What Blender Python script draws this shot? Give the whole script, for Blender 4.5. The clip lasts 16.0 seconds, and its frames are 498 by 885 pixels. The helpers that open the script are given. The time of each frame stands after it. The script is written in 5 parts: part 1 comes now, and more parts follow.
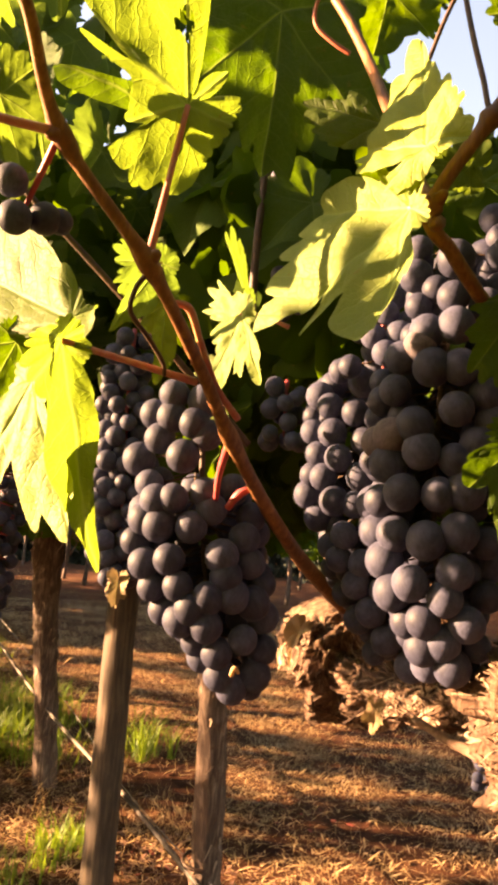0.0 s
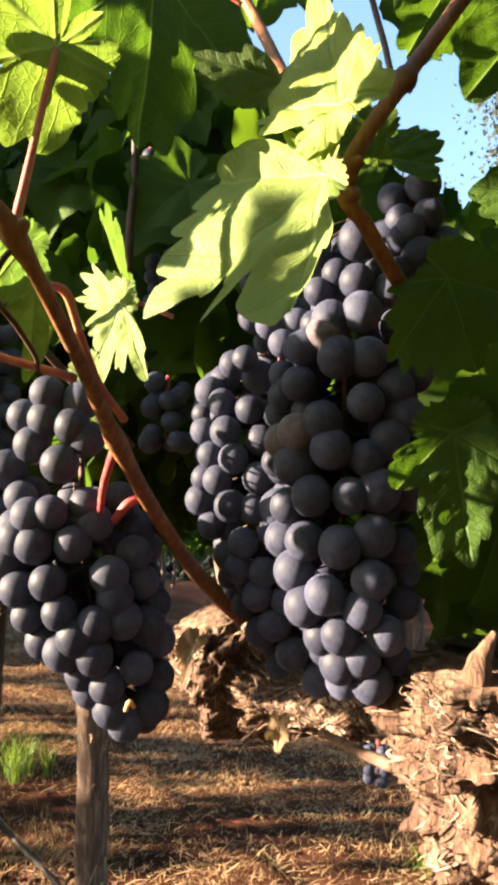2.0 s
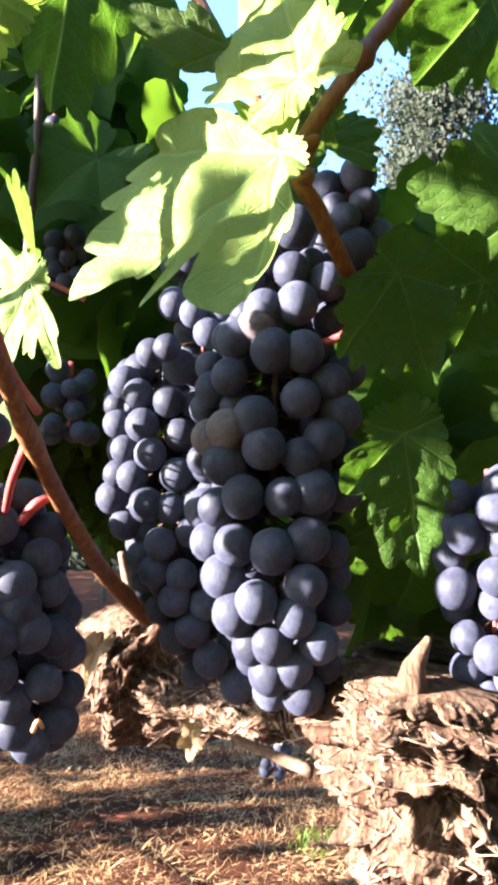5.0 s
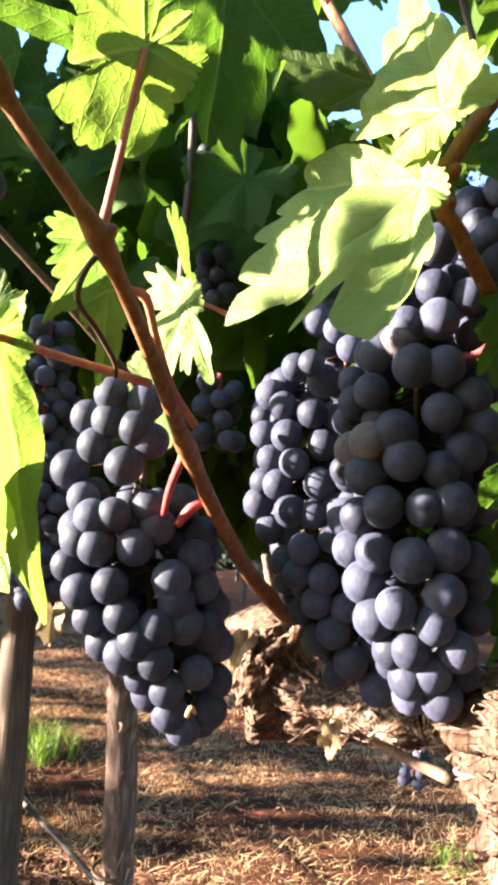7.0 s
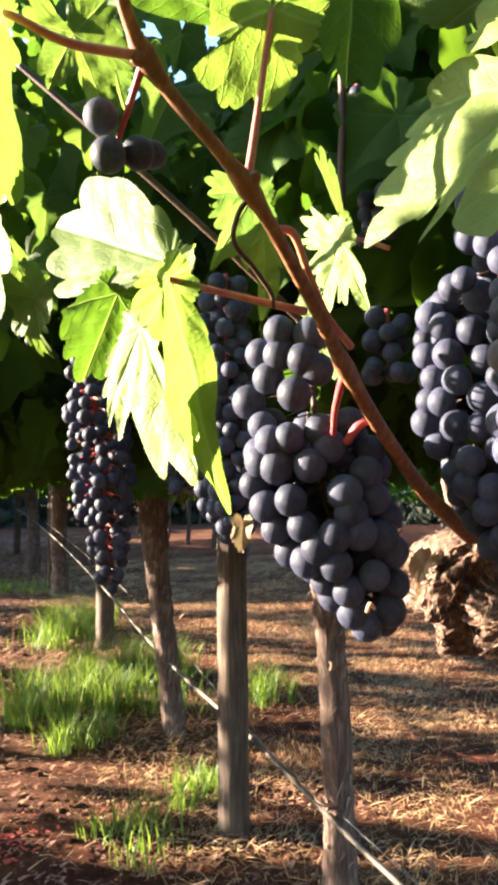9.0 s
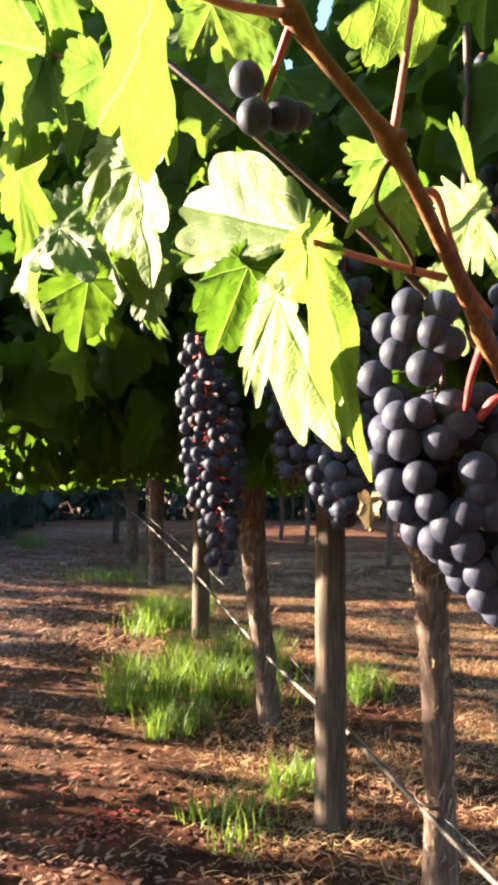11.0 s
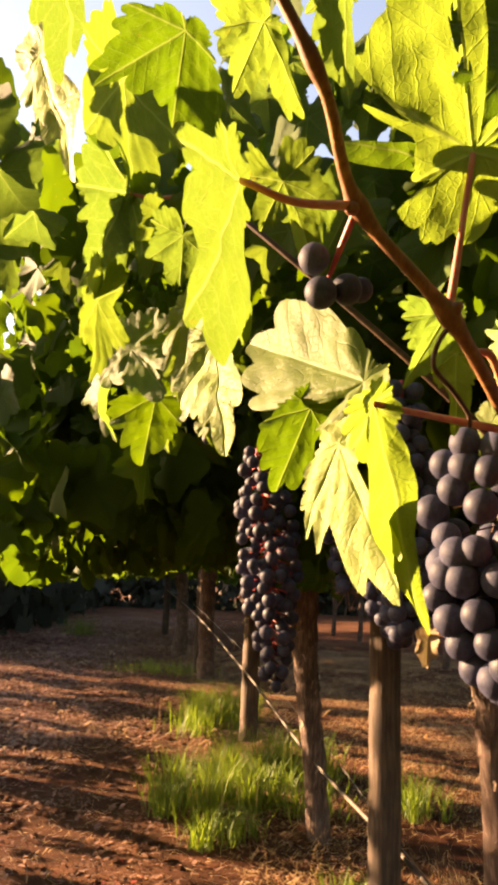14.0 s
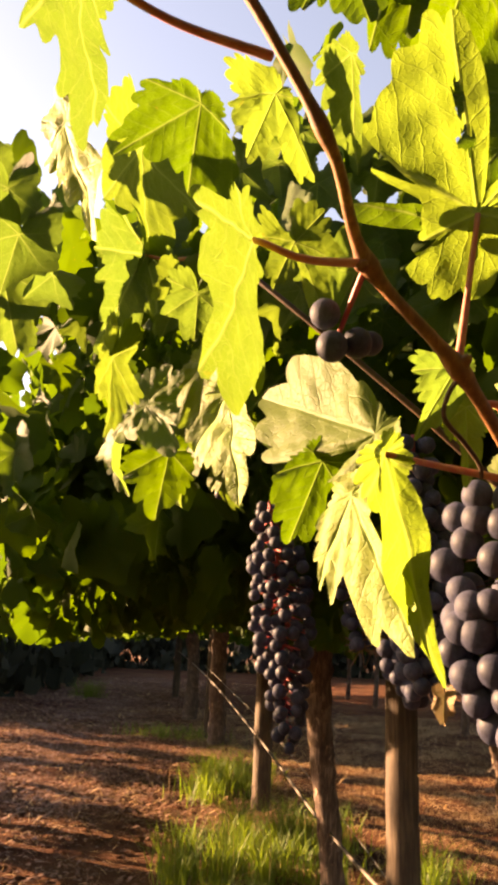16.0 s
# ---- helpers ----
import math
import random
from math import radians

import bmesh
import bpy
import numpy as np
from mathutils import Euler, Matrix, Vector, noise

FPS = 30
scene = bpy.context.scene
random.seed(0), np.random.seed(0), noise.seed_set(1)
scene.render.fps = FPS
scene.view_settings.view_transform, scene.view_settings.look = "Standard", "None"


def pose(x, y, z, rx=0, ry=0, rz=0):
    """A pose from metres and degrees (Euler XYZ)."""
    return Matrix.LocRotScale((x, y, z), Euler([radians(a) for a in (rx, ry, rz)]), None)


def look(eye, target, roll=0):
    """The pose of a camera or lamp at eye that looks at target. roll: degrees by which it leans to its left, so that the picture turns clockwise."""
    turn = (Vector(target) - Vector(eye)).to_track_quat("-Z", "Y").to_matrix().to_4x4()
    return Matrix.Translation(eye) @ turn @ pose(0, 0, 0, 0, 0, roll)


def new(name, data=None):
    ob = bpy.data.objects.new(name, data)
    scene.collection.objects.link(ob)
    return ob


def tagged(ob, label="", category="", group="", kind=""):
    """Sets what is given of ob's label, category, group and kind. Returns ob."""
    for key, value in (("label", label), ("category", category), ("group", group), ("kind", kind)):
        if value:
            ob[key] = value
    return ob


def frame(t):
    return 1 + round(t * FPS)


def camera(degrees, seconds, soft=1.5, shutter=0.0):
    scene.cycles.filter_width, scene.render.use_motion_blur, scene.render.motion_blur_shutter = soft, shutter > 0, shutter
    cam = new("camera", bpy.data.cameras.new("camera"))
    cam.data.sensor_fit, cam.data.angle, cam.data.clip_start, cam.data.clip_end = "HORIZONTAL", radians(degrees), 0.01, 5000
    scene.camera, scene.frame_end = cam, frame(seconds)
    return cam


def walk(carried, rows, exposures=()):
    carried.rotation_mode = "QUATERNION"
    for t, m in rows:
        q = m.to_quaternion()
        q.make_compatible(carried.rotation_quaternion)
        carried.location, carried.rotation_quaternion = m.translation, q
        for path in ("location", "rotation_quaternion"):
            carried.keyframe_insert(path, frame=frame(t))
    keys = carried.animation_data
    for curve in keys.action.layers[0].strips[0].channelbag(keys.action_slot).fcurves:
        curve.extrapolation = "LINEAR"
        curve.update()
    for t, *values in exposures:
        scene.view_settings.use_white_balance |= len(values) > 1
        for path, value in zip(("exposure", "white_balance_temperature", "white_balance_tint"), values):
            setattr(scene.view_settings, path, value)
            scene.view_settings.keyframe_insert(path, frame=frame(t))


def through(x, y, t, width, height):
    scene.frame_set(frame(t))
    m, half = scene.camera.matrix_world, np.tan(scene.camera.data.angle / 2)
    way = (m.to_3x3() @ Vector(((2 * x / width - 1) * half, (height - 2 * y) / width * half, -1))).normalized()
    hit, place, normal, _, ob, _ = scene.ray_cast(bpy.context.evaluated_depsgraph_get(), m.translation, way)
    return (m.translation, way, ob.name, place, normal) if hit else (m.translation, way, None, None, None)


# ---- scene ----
cam = camera(38.0, 16.0, soft=4.0)


def eye_pose(x, y, z, yaw, pitch, roll):
    """The camera's pose: yaw to the left from +y, pitch up, roll as look()."""
    a, b = radians(yaw), radians(pitch)
    ahead = Vector((-math.sin(a) * math.cos(b), math.cos(a) * math.cos(b), math.sin(b)))
    return look((x, y, z), Vector((x, y, z)) + ahead, roll)


# seconds, place, yaw, pitch, roll
PATH = [
    (0, 0.0006, 0.0001, 0.9345, -0.00, 8.42, 4.28),
    (0.5, -0.0072, 0.0076, 0.9365, -1.63, 8.72, 3.41),
    (1, -0.0121, 0.0183, 0.9377, -3.57, 8.76, 2.72),
    (1.5, -0.0070, 0.0313, 0.9412, -7.12, 8.45, 1.95),
    (2, -0.0100, 0.0436, 0.9429, -10.52, 8.61, 0.72),
    (2.5, -0.0174, 0.0517, 0.9421, -12.67, 9.62, -0.60),
    (3, -0.0148, 0.0613, 0.9522, -16.07, 8.98, 0.01),
    (5.3, -0.0261, 0.0717, 0.9492, -19.68, 7.54, 0.36),
    (5.5, -0.0276, 0.0727, 0.9487, -19.25, 7.39, 0.59),
    (6, -0.0338, 0.0727, 0.9503, -15.69, 7.27, 0.96),
    (6.5, -0.0307, 0.0653, 0.9542, -13.22, 8.05, 0.80),
    (7, -0.0311, 0.0516, 0.9512, -8.57, 7.79, 2.29),
    (7.5, -0.0232, 0.0359, 0.9439, -3.68, 7.07, 1.45),
    (8, -0.0172, 0.0254, 0.9384, 2.15, 4.28, -0.29),
    (8.5, -0.0070, 0.0175, 0.9368, 4.55, 4.73, -1.07),
    (9, -0.0154, 0.0143, 0.9271, 6.87, 4.36, -0.65),
    (9.5, -0.0181, 0.0154, 0.9213, 8.54, 4.50, -0.66),
    (10, -0.0293, 0.0181, 0.9150, 10.80, 4.10, -0.23),
    (12.3, -0.0369, 0.0044, 0.9152, 16.34, 4.73, 1.21),
    (12.5, -0.0348, 0.0028, 0.9199, 16.44, 5.99, 1.57),
    (13, -0.0286, 0.0041, 0.9335, 16.68, 8.11, 1.52),
    (13.5, -0.0363, -0.0042, 0.9386, 18.65, 10.84, 2.60),
    (14, -0.0345, -0.0050, 0.9379, 18.70, 11.06, 2.41),
    (14.5, -0.0331, -0.0082, 0.9388, 18.80, 11.68, 2.33),
    (15, -0.0291, -0.0069, 0.9406, 18.66, 12.08, 1.96),
    (15.5, -0.0327, -0.0091, 0.9385, 19.64, 13.49, 2.68),
    (16, -0.0337, -0.0082, 0.9338, 19.89, 15.60, 2.68),
]
EXPOSURES = [
    (0, 3.50, 16500, 33),
    (0.6, 3.42, 15000, 29),
    (1, 3.39, 11500, 20),
    (1.5, 3.29, 8400, 12),
    (2, 3.34, 8000, 11),
    (3, 3.44, 7300, 11),
    (5.3, 4.04, 6250, 11),
    (6, 4.02, 6350, 11),
    (7, 3.92, 6700, 11),
    (9, 3.79, 7000, 11),
    (12.5, 3.50, 7400, 11),
    (13, 3.33, 7800, 11),
    (13.6, 3.13, 12500, 29),
    (16, 3.01, 15500, 34),
]
walk(cam, [(row[0], eye_pose(*row[1:])) for row in PATH], EXPOSURES)

# ---------------------------------------------------------------- sky and sun
SUN_ELEVATION, SUN_AZIMUTH = radians(15), radians(-86)  # the evening sun stands low over the aisle
world = bpy.data.worlds.new("evening_sky")
scene.world = world
world.use_nodes = True
wt = world.node_tree
sky = wt.nodes.new("ShaderNodeTexSky")
sky.sky_type, sky.sun_disc = "NISHITA", False
sky.dust_density, sky.ozone_density = 1.0, 4.0
sky.sun_elevation, sky.sun_rotation = SUN_ELEVATION, SUN_AZIMUTH
wt.links.new(sky.outputs[0], wt.nodes["Background"].inputs[0])
wt.nodes["Background"].inputs[1].default_value = 0.084
sun = new("sun", bpy.data.lights.new("sun", "SUN"))
sun.data.energy, sun.data.angle, sun.data.color = 5.0, radians(0.6), (1.0, 0.9, 0.77)
to_sun = Vector((math.sin(SUN_AZIMUTH) * math.cos(SUN_ELEVATION), math.cos(SUN_AZIMUTH) * math.cos(SUN_ELEVATION), math.sin(SUN_ELEVATION)))
sun.matrix_world = look((-30, 0, 12), Vector((-30, 0, 12)) - to_sun)


# ---------------------------------------------------------------- materials
def material(name):
    m = bpy.data.materials.new(name)
    m.use_nodes = True
    t = m.node_tree
    t.nodes.clear()
    out = t.nodes.new("ShaderNodeOutputMaterial")
    return m, t, out


def node(t, kind, inputs=(), operation="", data_type="", blend_type="", feature="", uv_map=""):
    n = t.nodes.new(kind)
    if operation:
        n.operation = operation
    if data_type:
        n.data_type, n.blend_type = data_type, blend_type
    if feature:
        n.feature = feature
    if uv_map:
        n.uv_map = uv_map
    for k, v in dict(inputs).items():
        if isinstance(v, bpy.types.NodeSocket):
            t.links.new(v, n.inputs[k])
        else:
            n.inputs[k].default_value = v
    return n


def maths(t, op, a, b=0.0, c=0.0):
    return node(t, "ShaderNodeMath", {0: a, 1: b, 2: c}, operation=op).outputs[0]


def ramp(t, fac, *stops):
    n = node(t, "ShaderNodeValToRGB", {0: fac})
    el = n.color_ramp.elements
    while len(el) < len(stops):
        el.new(0.5)
    for e, (at, colour) in zip(el, stops):
        e.position = at
        e.color = (*colour, 1) if len(colour) == 3 else (colour[0],) * 3 + (1,)
    return n.outputs[0]


def mix(t, fac, a, b, blend="MIX"):
    n = node(t, "ShaderNodeMix", data_type="RGBA", blend_type=blend)
    for k, v in ((0, fac), (6, a), (7, b)):
        if isinstance(v, bpy.types.NodeSocket):
            t.links.new(v, n.inputs[k])
        else:
            n.inputs[k].default_value = v if k == 0 else (*v, 1)
    return n.outputs[2]


def noise_tex(t, vector, scale, detail=4, rough=0.55, distort=0.0):
    return node(t, "ShaderNodeTexNoise", {"Vector": vector, "Scale": scale, "Detail": detail, "Roughness": rough, "Distortion": distort}).outputs[0]


def scaled(t, vector, x, y, z):
    return node(t, "ShaderNodeMapping", {"Vector": vector, "Scale": (x, y, z)}).outputs[0]


def coords(t):
    return t.nodes.new("ShaderNodeTexCoord")


def bump(t, height, strength, distance):
    return node(t, "ShaderNodeBump", {"Height": height, "Strength": strength, "Distance": distance}).outputs[0]


def leaf_material(name, front, glow, veins=True, random="object", dry=0.12, through=0.5):
    """A vine leaf: glossy skin over a blade that lets light through, paler veins, a few dry specks."""
    m, t, out = material(name)
    co = coords(t)
    if random == "object":
        r = t.nodes.new("ShaderNodeObjectInfo").outputs["Random"]
    else:
        r = t.nodes.new("ShaderNodeNewGeometry").outputs["Random Per Island"]
    place = co.outputs["Object"]
    patch = noise_tex(t, place, 35, 3)
    fine = noise_tex(t, place, 420, 3)
    hue = maths(t, "ADD", maths(t, "MULTIPLY", r, 0.5), maths(t, "MULTIPLY", patch, 0.5))
    skin = mix(t, hue, tuple(c * 0.75 for c in front), (front[0] * 1.5, front[1] * 1.2, front[2] * 0.9))
    light = mix(t, hue, (glow[0] * 0.58, glow[1] * 0.76, glow[2]), (glow[0] * 1.25, glow[1] * 1.12, glow[2]))
    height = maths(t, "MULTIPLY", fine, 0.35)
    if veins:
        uv = node(t, "ShaderNodeUVMap", uv_map="vein").outputs[0]
        s = node(t, "ShaderNodeSeparateXYZ", {0: uv})
        a, b = s.outputs[0], s.outputs[1]
        main = maths(t, "SUBTRACT", 1.0, maths(t, "MULTIPLY", b, 60.0))
        main = maths(t, "MAXIMUM", main, 0.0)
        wob = maths(t, "MULTIPLY", noise_tex(t, uv, 9, 2), 0.06)
        run = maths(t, "ADD", maths(t, "SUBTRACT", a, maths(t, "MULTIPLY", b, 0.85)), wob)
        saw = maths(t, "ABSOLUTE", maths(t, "SUBTRACT", maths(t, "FRACT", maths(t, "MULTIPLY", run, 7.5)), 0.5))
        side = maths(t, "MAXIMUM", maths(t, "SUBTRACT", 1.0, maths(t, "MULTIPLY", saw, 18.0)), 0.0)
        cells = node(t, "ShaderNodeTexVoronoi", {"Vector": uv, "Scale": 26.0}, feature="DISTANCE_TO_EDGE").outputs[0]
        web = maths(t, "MAXIMUM", maths(t, "SUBTRACT", 1.0, maths(t, "MULTIPLY", cells, 14.0)), 0.0)
        vein = maths(t, "MAXIMUM", main, maths(t, "MULTIPLY", side, 0.4))
        vein = maths(t, "MAXIMUM", vein, maths(t, "MULTIPLY", web, 0.22))
        skin = mix(t, maths(t, "MULTIPLY", vein, 0.38), skin, tuple(c * 1.6 + 0.025 for c in front))
        light = mix(t, maths(t, "MULTIPLY", vein, 0.42), light, (0.36, 0.44, 0.13))
        puff = maths(t, "MULTIPLY", maths(t, "SINE", maths(t, "MULTIPLY", saw, 3.1)), 0.12)
        height = maths(t, "ADD", maths(t, "ADD", height, puff), maths(t, "MULTIPLY", vein, -0.6))
    specks = ramp(t, noise_tex(t, place, 90, 3, 0.7), (0.0, (0.0,)), (0.66, (0.0,)), (0.72, (1.0,)))
    specks = maths(t, "MULTIPLY", specks, dry * 3)
    skin = mix(t, specks, skin, (0.2, 0.11, 0.03))
    light = mix(t, specks, light, (0.25, 0.12, 0.02))
    n = bump(t, height, 0.75 if veins else 0.45, 0.0015 if veins else 0.001)
    body = node(t, "ShaderNodeBsdfPrincipled", {"Base Color": skin, "Roughness": 0.58 if veins else 0.65, "Specular IOR Level": 0.16 if veins else 0.08, "Normal": n})
    thin = node(t, "ShaderNodeBsdfTranslucent", {"Color": light, "Normal": n})
    sh = node(t, "ShaderNodeMixShader", {0: through, 1: body.outputs[0], 2: thin.outputs[0]})
    t.links.new(sh.outputs[0], out.inputs[0])
    return m


def grape_material(name, deep, dust, amount):
    """A ripe grape under a waxy bloom that is rubbed off in patches."""
    m, t, out = material(name)
    co = coords(t).outputs["Object"]
    r = t.nodes.new("ShaderNodeObjectInfo").outputs["Random"]
    shift = node(t, "ShaderNodeCombineXYZ", {0: maths(t, "MULTIPLY", r, 31.0), 1: maths(t, "MULTIPLY", r, 57.0)}).outputs[0]
    off = node(t, "ShaderNodeVectorMath", {0: co, 1: shift}, operation="ADD").outputs[0]
    big = ramp(t, noise_tex(t, off, 1.3, 4, 0.6, 0.5), (0.3, (0.55,)), (0.65, (1.0,)))
    smear = ramp(t, noise_tex(t, scaled(t, off, 1.0, 1.0, 0.35), 4.5, 4, 0.65, 0.6), (0.35, (0.65,)), (0.6, (1.0,)))
    fine = noise_tex(t, off, 16, 4, 0.7)
    fac = maths(t, "MULTIPLY", maths(t, "MULTIPLY", big, smear), maths(t, "ADD", maths(t, "MULTIPLY", fine, 0.5), 0.65))
    fac = maths(t, "MULTIPLY", fac, maths(t, "ADD", maths(t, "MULTIPLY", r, 0.45), amount))
    scar = ramp(t, noise_tex(t, off, 2.6, 2, 0.5), (0.0, (0.0,)), (0.74, (0.0,)), (0.78, (1.0,)))
    colour = mix(t, fac, deep, dust)
    colour = mix(t, maths(t, "MULTIPLY", scar, 0.3), colour, (0.14, 0.07, 0.05))
    rough = maths(t, "ADD", 0.45, maths(t, "MULTIPLY", fac, 0.4))
    n = bump(t, fine, 0.06, 0.04)
    b = node(t, "ShaderNodeBsdfPrincipled", {"Base Color": colour, "Roughness": rough, "Diffuse Roughness": 1.0, "Specular IOR Level": 0.2, "Normal": n})
    t.links.new(b.outputs[0], out.inputs[0])
    return m


def fibre_material(name, dark, mid, pale, along, scale, strength, distance, rough=0.85, island=False):
    """Bark, old wood and canes: streaks along one axis, patches, cracks."""
    m, t, out = material(name)
    co = coords(t).outputs["Object"]
    stretch = [1.0, 1.0, 1.0]
    if along is not None:
        stretch[along] = 0.09
    v = scaled(t, co, *stretch)
    streak = noise_tex(t, v, scale, 6, 0.65, 0.4)
    patch = noise_tex(t, co, scale * 0.12, 4)
    f = maths(t, "ADD", maths(t, "MULTIPLY", streak, 0.7), maths(t, "MULTIPLY", patch, 0.3))
    if island:
        f = maths(t, "ADD", maths(t, "MULTIPLY", f, 0.6), maths(t, "MULTIPLY", t.nodes.new("ShaderNodeNewGeometry").outputs["Random Per Island"], 0.4))
    colour = ramp(t, f, (0.3, dark), (0.5, mid), (0.7, pale))
    n = bump(t, streak, strength, distance)
    b = node(t, "ShaderNodeBsdfPrincipled", {"Base Color": colour, "Roughness": rough, "Specular IOR Level": 0.3, "Normal": n})
    t.links.new(b.outputs[0], out.inputs[0])
    return m


def blade_material(name, a, b, glow, through=0.35):
    m, t, out = material(name)
    r = t.nodes.new("ShaderNodeNewGeometry").outputs["Random Per Island"]
    patch = noise_tex(t, coords(t).outputs["Object"], 1.3, 3)
    f = maths(t, "ADD", maths(t, "MULTIPLY", r, 0.6), maths(t, "MULTIPLY", patch, 0.4))
    colour = mix(t, f, a, b)
    body = node(t, "ShaderNodeBsdfPrincipled", {"Base Color": colour, "Roughness": 0.6, "Specular IOR Level": 0.3})
    thin = node(t, "ShaderNodeBsdfTranslucent", {"Color": (*glow, 1)})
    sh = node(t, "ShaderNodeMixShader", {0: through, 1: body.outputs[0], 2: thin.outputs[0]})
    t.links.new(sh.outputs[0], out.inputs[0])
    return m


def ground_material():
    m, t, out = material("dry_soil")
    co = coords(t).outputs["Object"]
    big = noise_tex(t, co, 0.9, 5, 0.6)
    mid = noise_tex(t, co, 7, 6, 0.65, 0.6)
    fine = noise_tex(t, scaled(t, co, 1.0, 2.2, 1.0), 95, 6, 0.75, 0.8)
    f = maths(t, "ADD", maths(t, "MULTIPLY", mid, 0.55), maths(t, "MULTIPLY", fine, 0.45))
    earth = ramp(t, f, (0.34, (0.02, 0.008, 0.007)), (0.52, (0.078, 0.026, 0.016)), (0.72, (0.22, 0.085, 0.046)))
    straw = ramp(t, fine, (0.3, (0.07, 0.036, 0.018)), (0.55, (0.24, 0.14, 0.065)), (0.75, (0.48, 0.33, 0.17)))
    colour = mix(t, ramp(t, big, (0.4, (0.03,)), (0.75, (0.4,))), earth, straw)
    n = bump(t, maths(t, "ADD", mid, fine), 0.9, 0.02)
    b = node(t, "ShaderNodeBsdfPrincipled", {"Base Color": colour, "Roughness": 0.95, "Specular IOR Level": 0.04, "Normal": n})
    t.links.new(b.outputs[0], out.inputs[0])
    return m


M_LEAF = leaf_material("vine_leaf", (0.05, 0.105, 0.022), (0.1, 0.168, 0.022))
# copies of the vine leaf with sunlight or shade put into their colour
M_SUNLIT_LEAF = leaf_material("sunlit_vine_leaf", (0.16, 0.24, 0.07), (0.28, 0.38, 0.06), through=0.3)
M_LIT_LEAF = leaf_material("lit_vine_leaf", (0.07, 0.116, 0.03), (0.21, 0.345, 0.045), through=0.4)
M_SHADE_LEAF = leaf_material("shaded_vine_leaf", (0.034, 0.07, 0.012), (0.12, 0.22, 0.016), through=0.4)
M_DEEP_SHADE_LEAF = leaf_material("deep_shade_vine_leaf", (0.036, 0.085, 0.012), (0.095, 0.19, 0.012), through=0.38)
# darker than the near leaf: part of the canopy's shade is in this colour
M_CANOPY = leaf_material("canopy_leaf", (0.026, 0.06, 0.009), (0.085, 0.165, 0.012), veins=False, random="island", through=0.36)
M_TREE_LEAF = leaf_material("tree_leaf", (0.034, 0.046, 0.04), (0.035, 0.05, 0.03), veins=False, random="island", through=0.25)
M_GRAPE = grape_material("ripe_grape", (0.005, 0.005, 0.012), (0.108, 0.116, 0.19), 0.42)
M_GRAPE_RED = grape_material("reddish_grape", (0.02, 0.011, 0.017), (0.2, 0.16, 0.18), 0.7)
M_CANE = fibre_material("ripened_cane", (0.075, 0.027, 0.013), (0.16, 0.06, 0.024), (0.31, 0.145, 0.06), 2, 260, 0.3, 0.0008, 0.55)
# the cane again, darkened: the shade is in its colour
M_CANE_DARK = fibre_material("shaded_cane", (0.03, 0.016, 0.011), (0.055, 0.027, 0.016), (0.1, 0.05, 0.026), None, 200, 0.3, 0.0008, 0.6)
M_PETIOLE = fibre_material("red_petiole", (0.3, 0.06, 0.05), (0.42, 0.12, 0.08), (0.45, 0.26, 0.12), None, 90, 0.15, 0.0004, 0.45)
M_STEM = fibre_material("grape_stem", (0.22, 0.03, 0.035), (0.34, 0.05, 0.055), (0.36, 0.13, 0.06), None, 120, 0.2, 0.0004, 0.5)
M_BARK = fibre_material("vine_bark", (0.022, 0.011, 0.008), (0.115, 0.058, 0.036), (0.31, 0.2, 0.13), 2, 190, 1.0, 0.006)
M_TRUNK = fibre_material("slim_trunk_bark", (0.026, 0.014, 0.011), (0.085, 0.05, 0.037), (0.27, 0.19, 0.145), 2, 120, 0.9, 0.005)
M_FLAKE = fibre_material("bark_flake", (0.04, 0.02, 0.014), (0.135, 0.074, 0.05), (0.36, 0.25, 0.18), None, 140, 0.6, 0.002, island=True)
M_POST = fibre_material("weathered_post", (0.025, 0.017, 0.013), (0.064, 0.042, 0.029), (0.14, 0.094, 0.062), 2, 90, 0.6, 0.004)
M_HOSE = fibre_material("drip_hose", (0.04, 0.03, 0.025), (0.08, 0.06, 0.048), (0.15, 0.115, 0.09), None, 60, 0.1, 0.001, 0.6)
M_WIRE = fibre_material("galvanised_wire", (0.09, 0.08, 0.07), (0.17, 0.15, 0.13), (0.28, 0.25, 0.21), None, 60, 0.1, 0.0005, 0.4)
M_DRY_LEAF = leaf_material("dry_leaf", (0.3, 0.22, 0.14), (0.2, 0.13, 0.06), dry=0.3, through=0.25)
M_GROUND = ground_material()
M_STRAW = blade_material("straw", (0.29, 0.155, 0.07), (0.66, 0.46, 0.26), (0.46, 0.28, 0.13))
M_LITTER = blade_material("leaf_litter", (0.03, 0.013, 0.009), (0.34, 0.17, 0.11), (0.2, 0.08, 0.04), 0.12)
M_GRASS = blade_material("green_grass", (0.045, 0.09, 0.014), (0.13, 0.2, 0.035), (0.2, 0.3, 0.035))
M_TREE_BARK = fibre_material("tree_bark", (0.05, 0.035, 0.03), (0.13, 0.1, 0.08), (0.22, 0.18, 0.14), 2, 12, 0.6, 0.02)


# ---------------------------------------------------------------- building helpers
def mesh_of(name, verts, faces, smooth=True):
    me = bpy.data.meshes.new(name)
    me.from_pydata([tuple(v) for v in verts], [], faces)
    if smooth:
        me.shade_smooth()
    me.update()
    return me


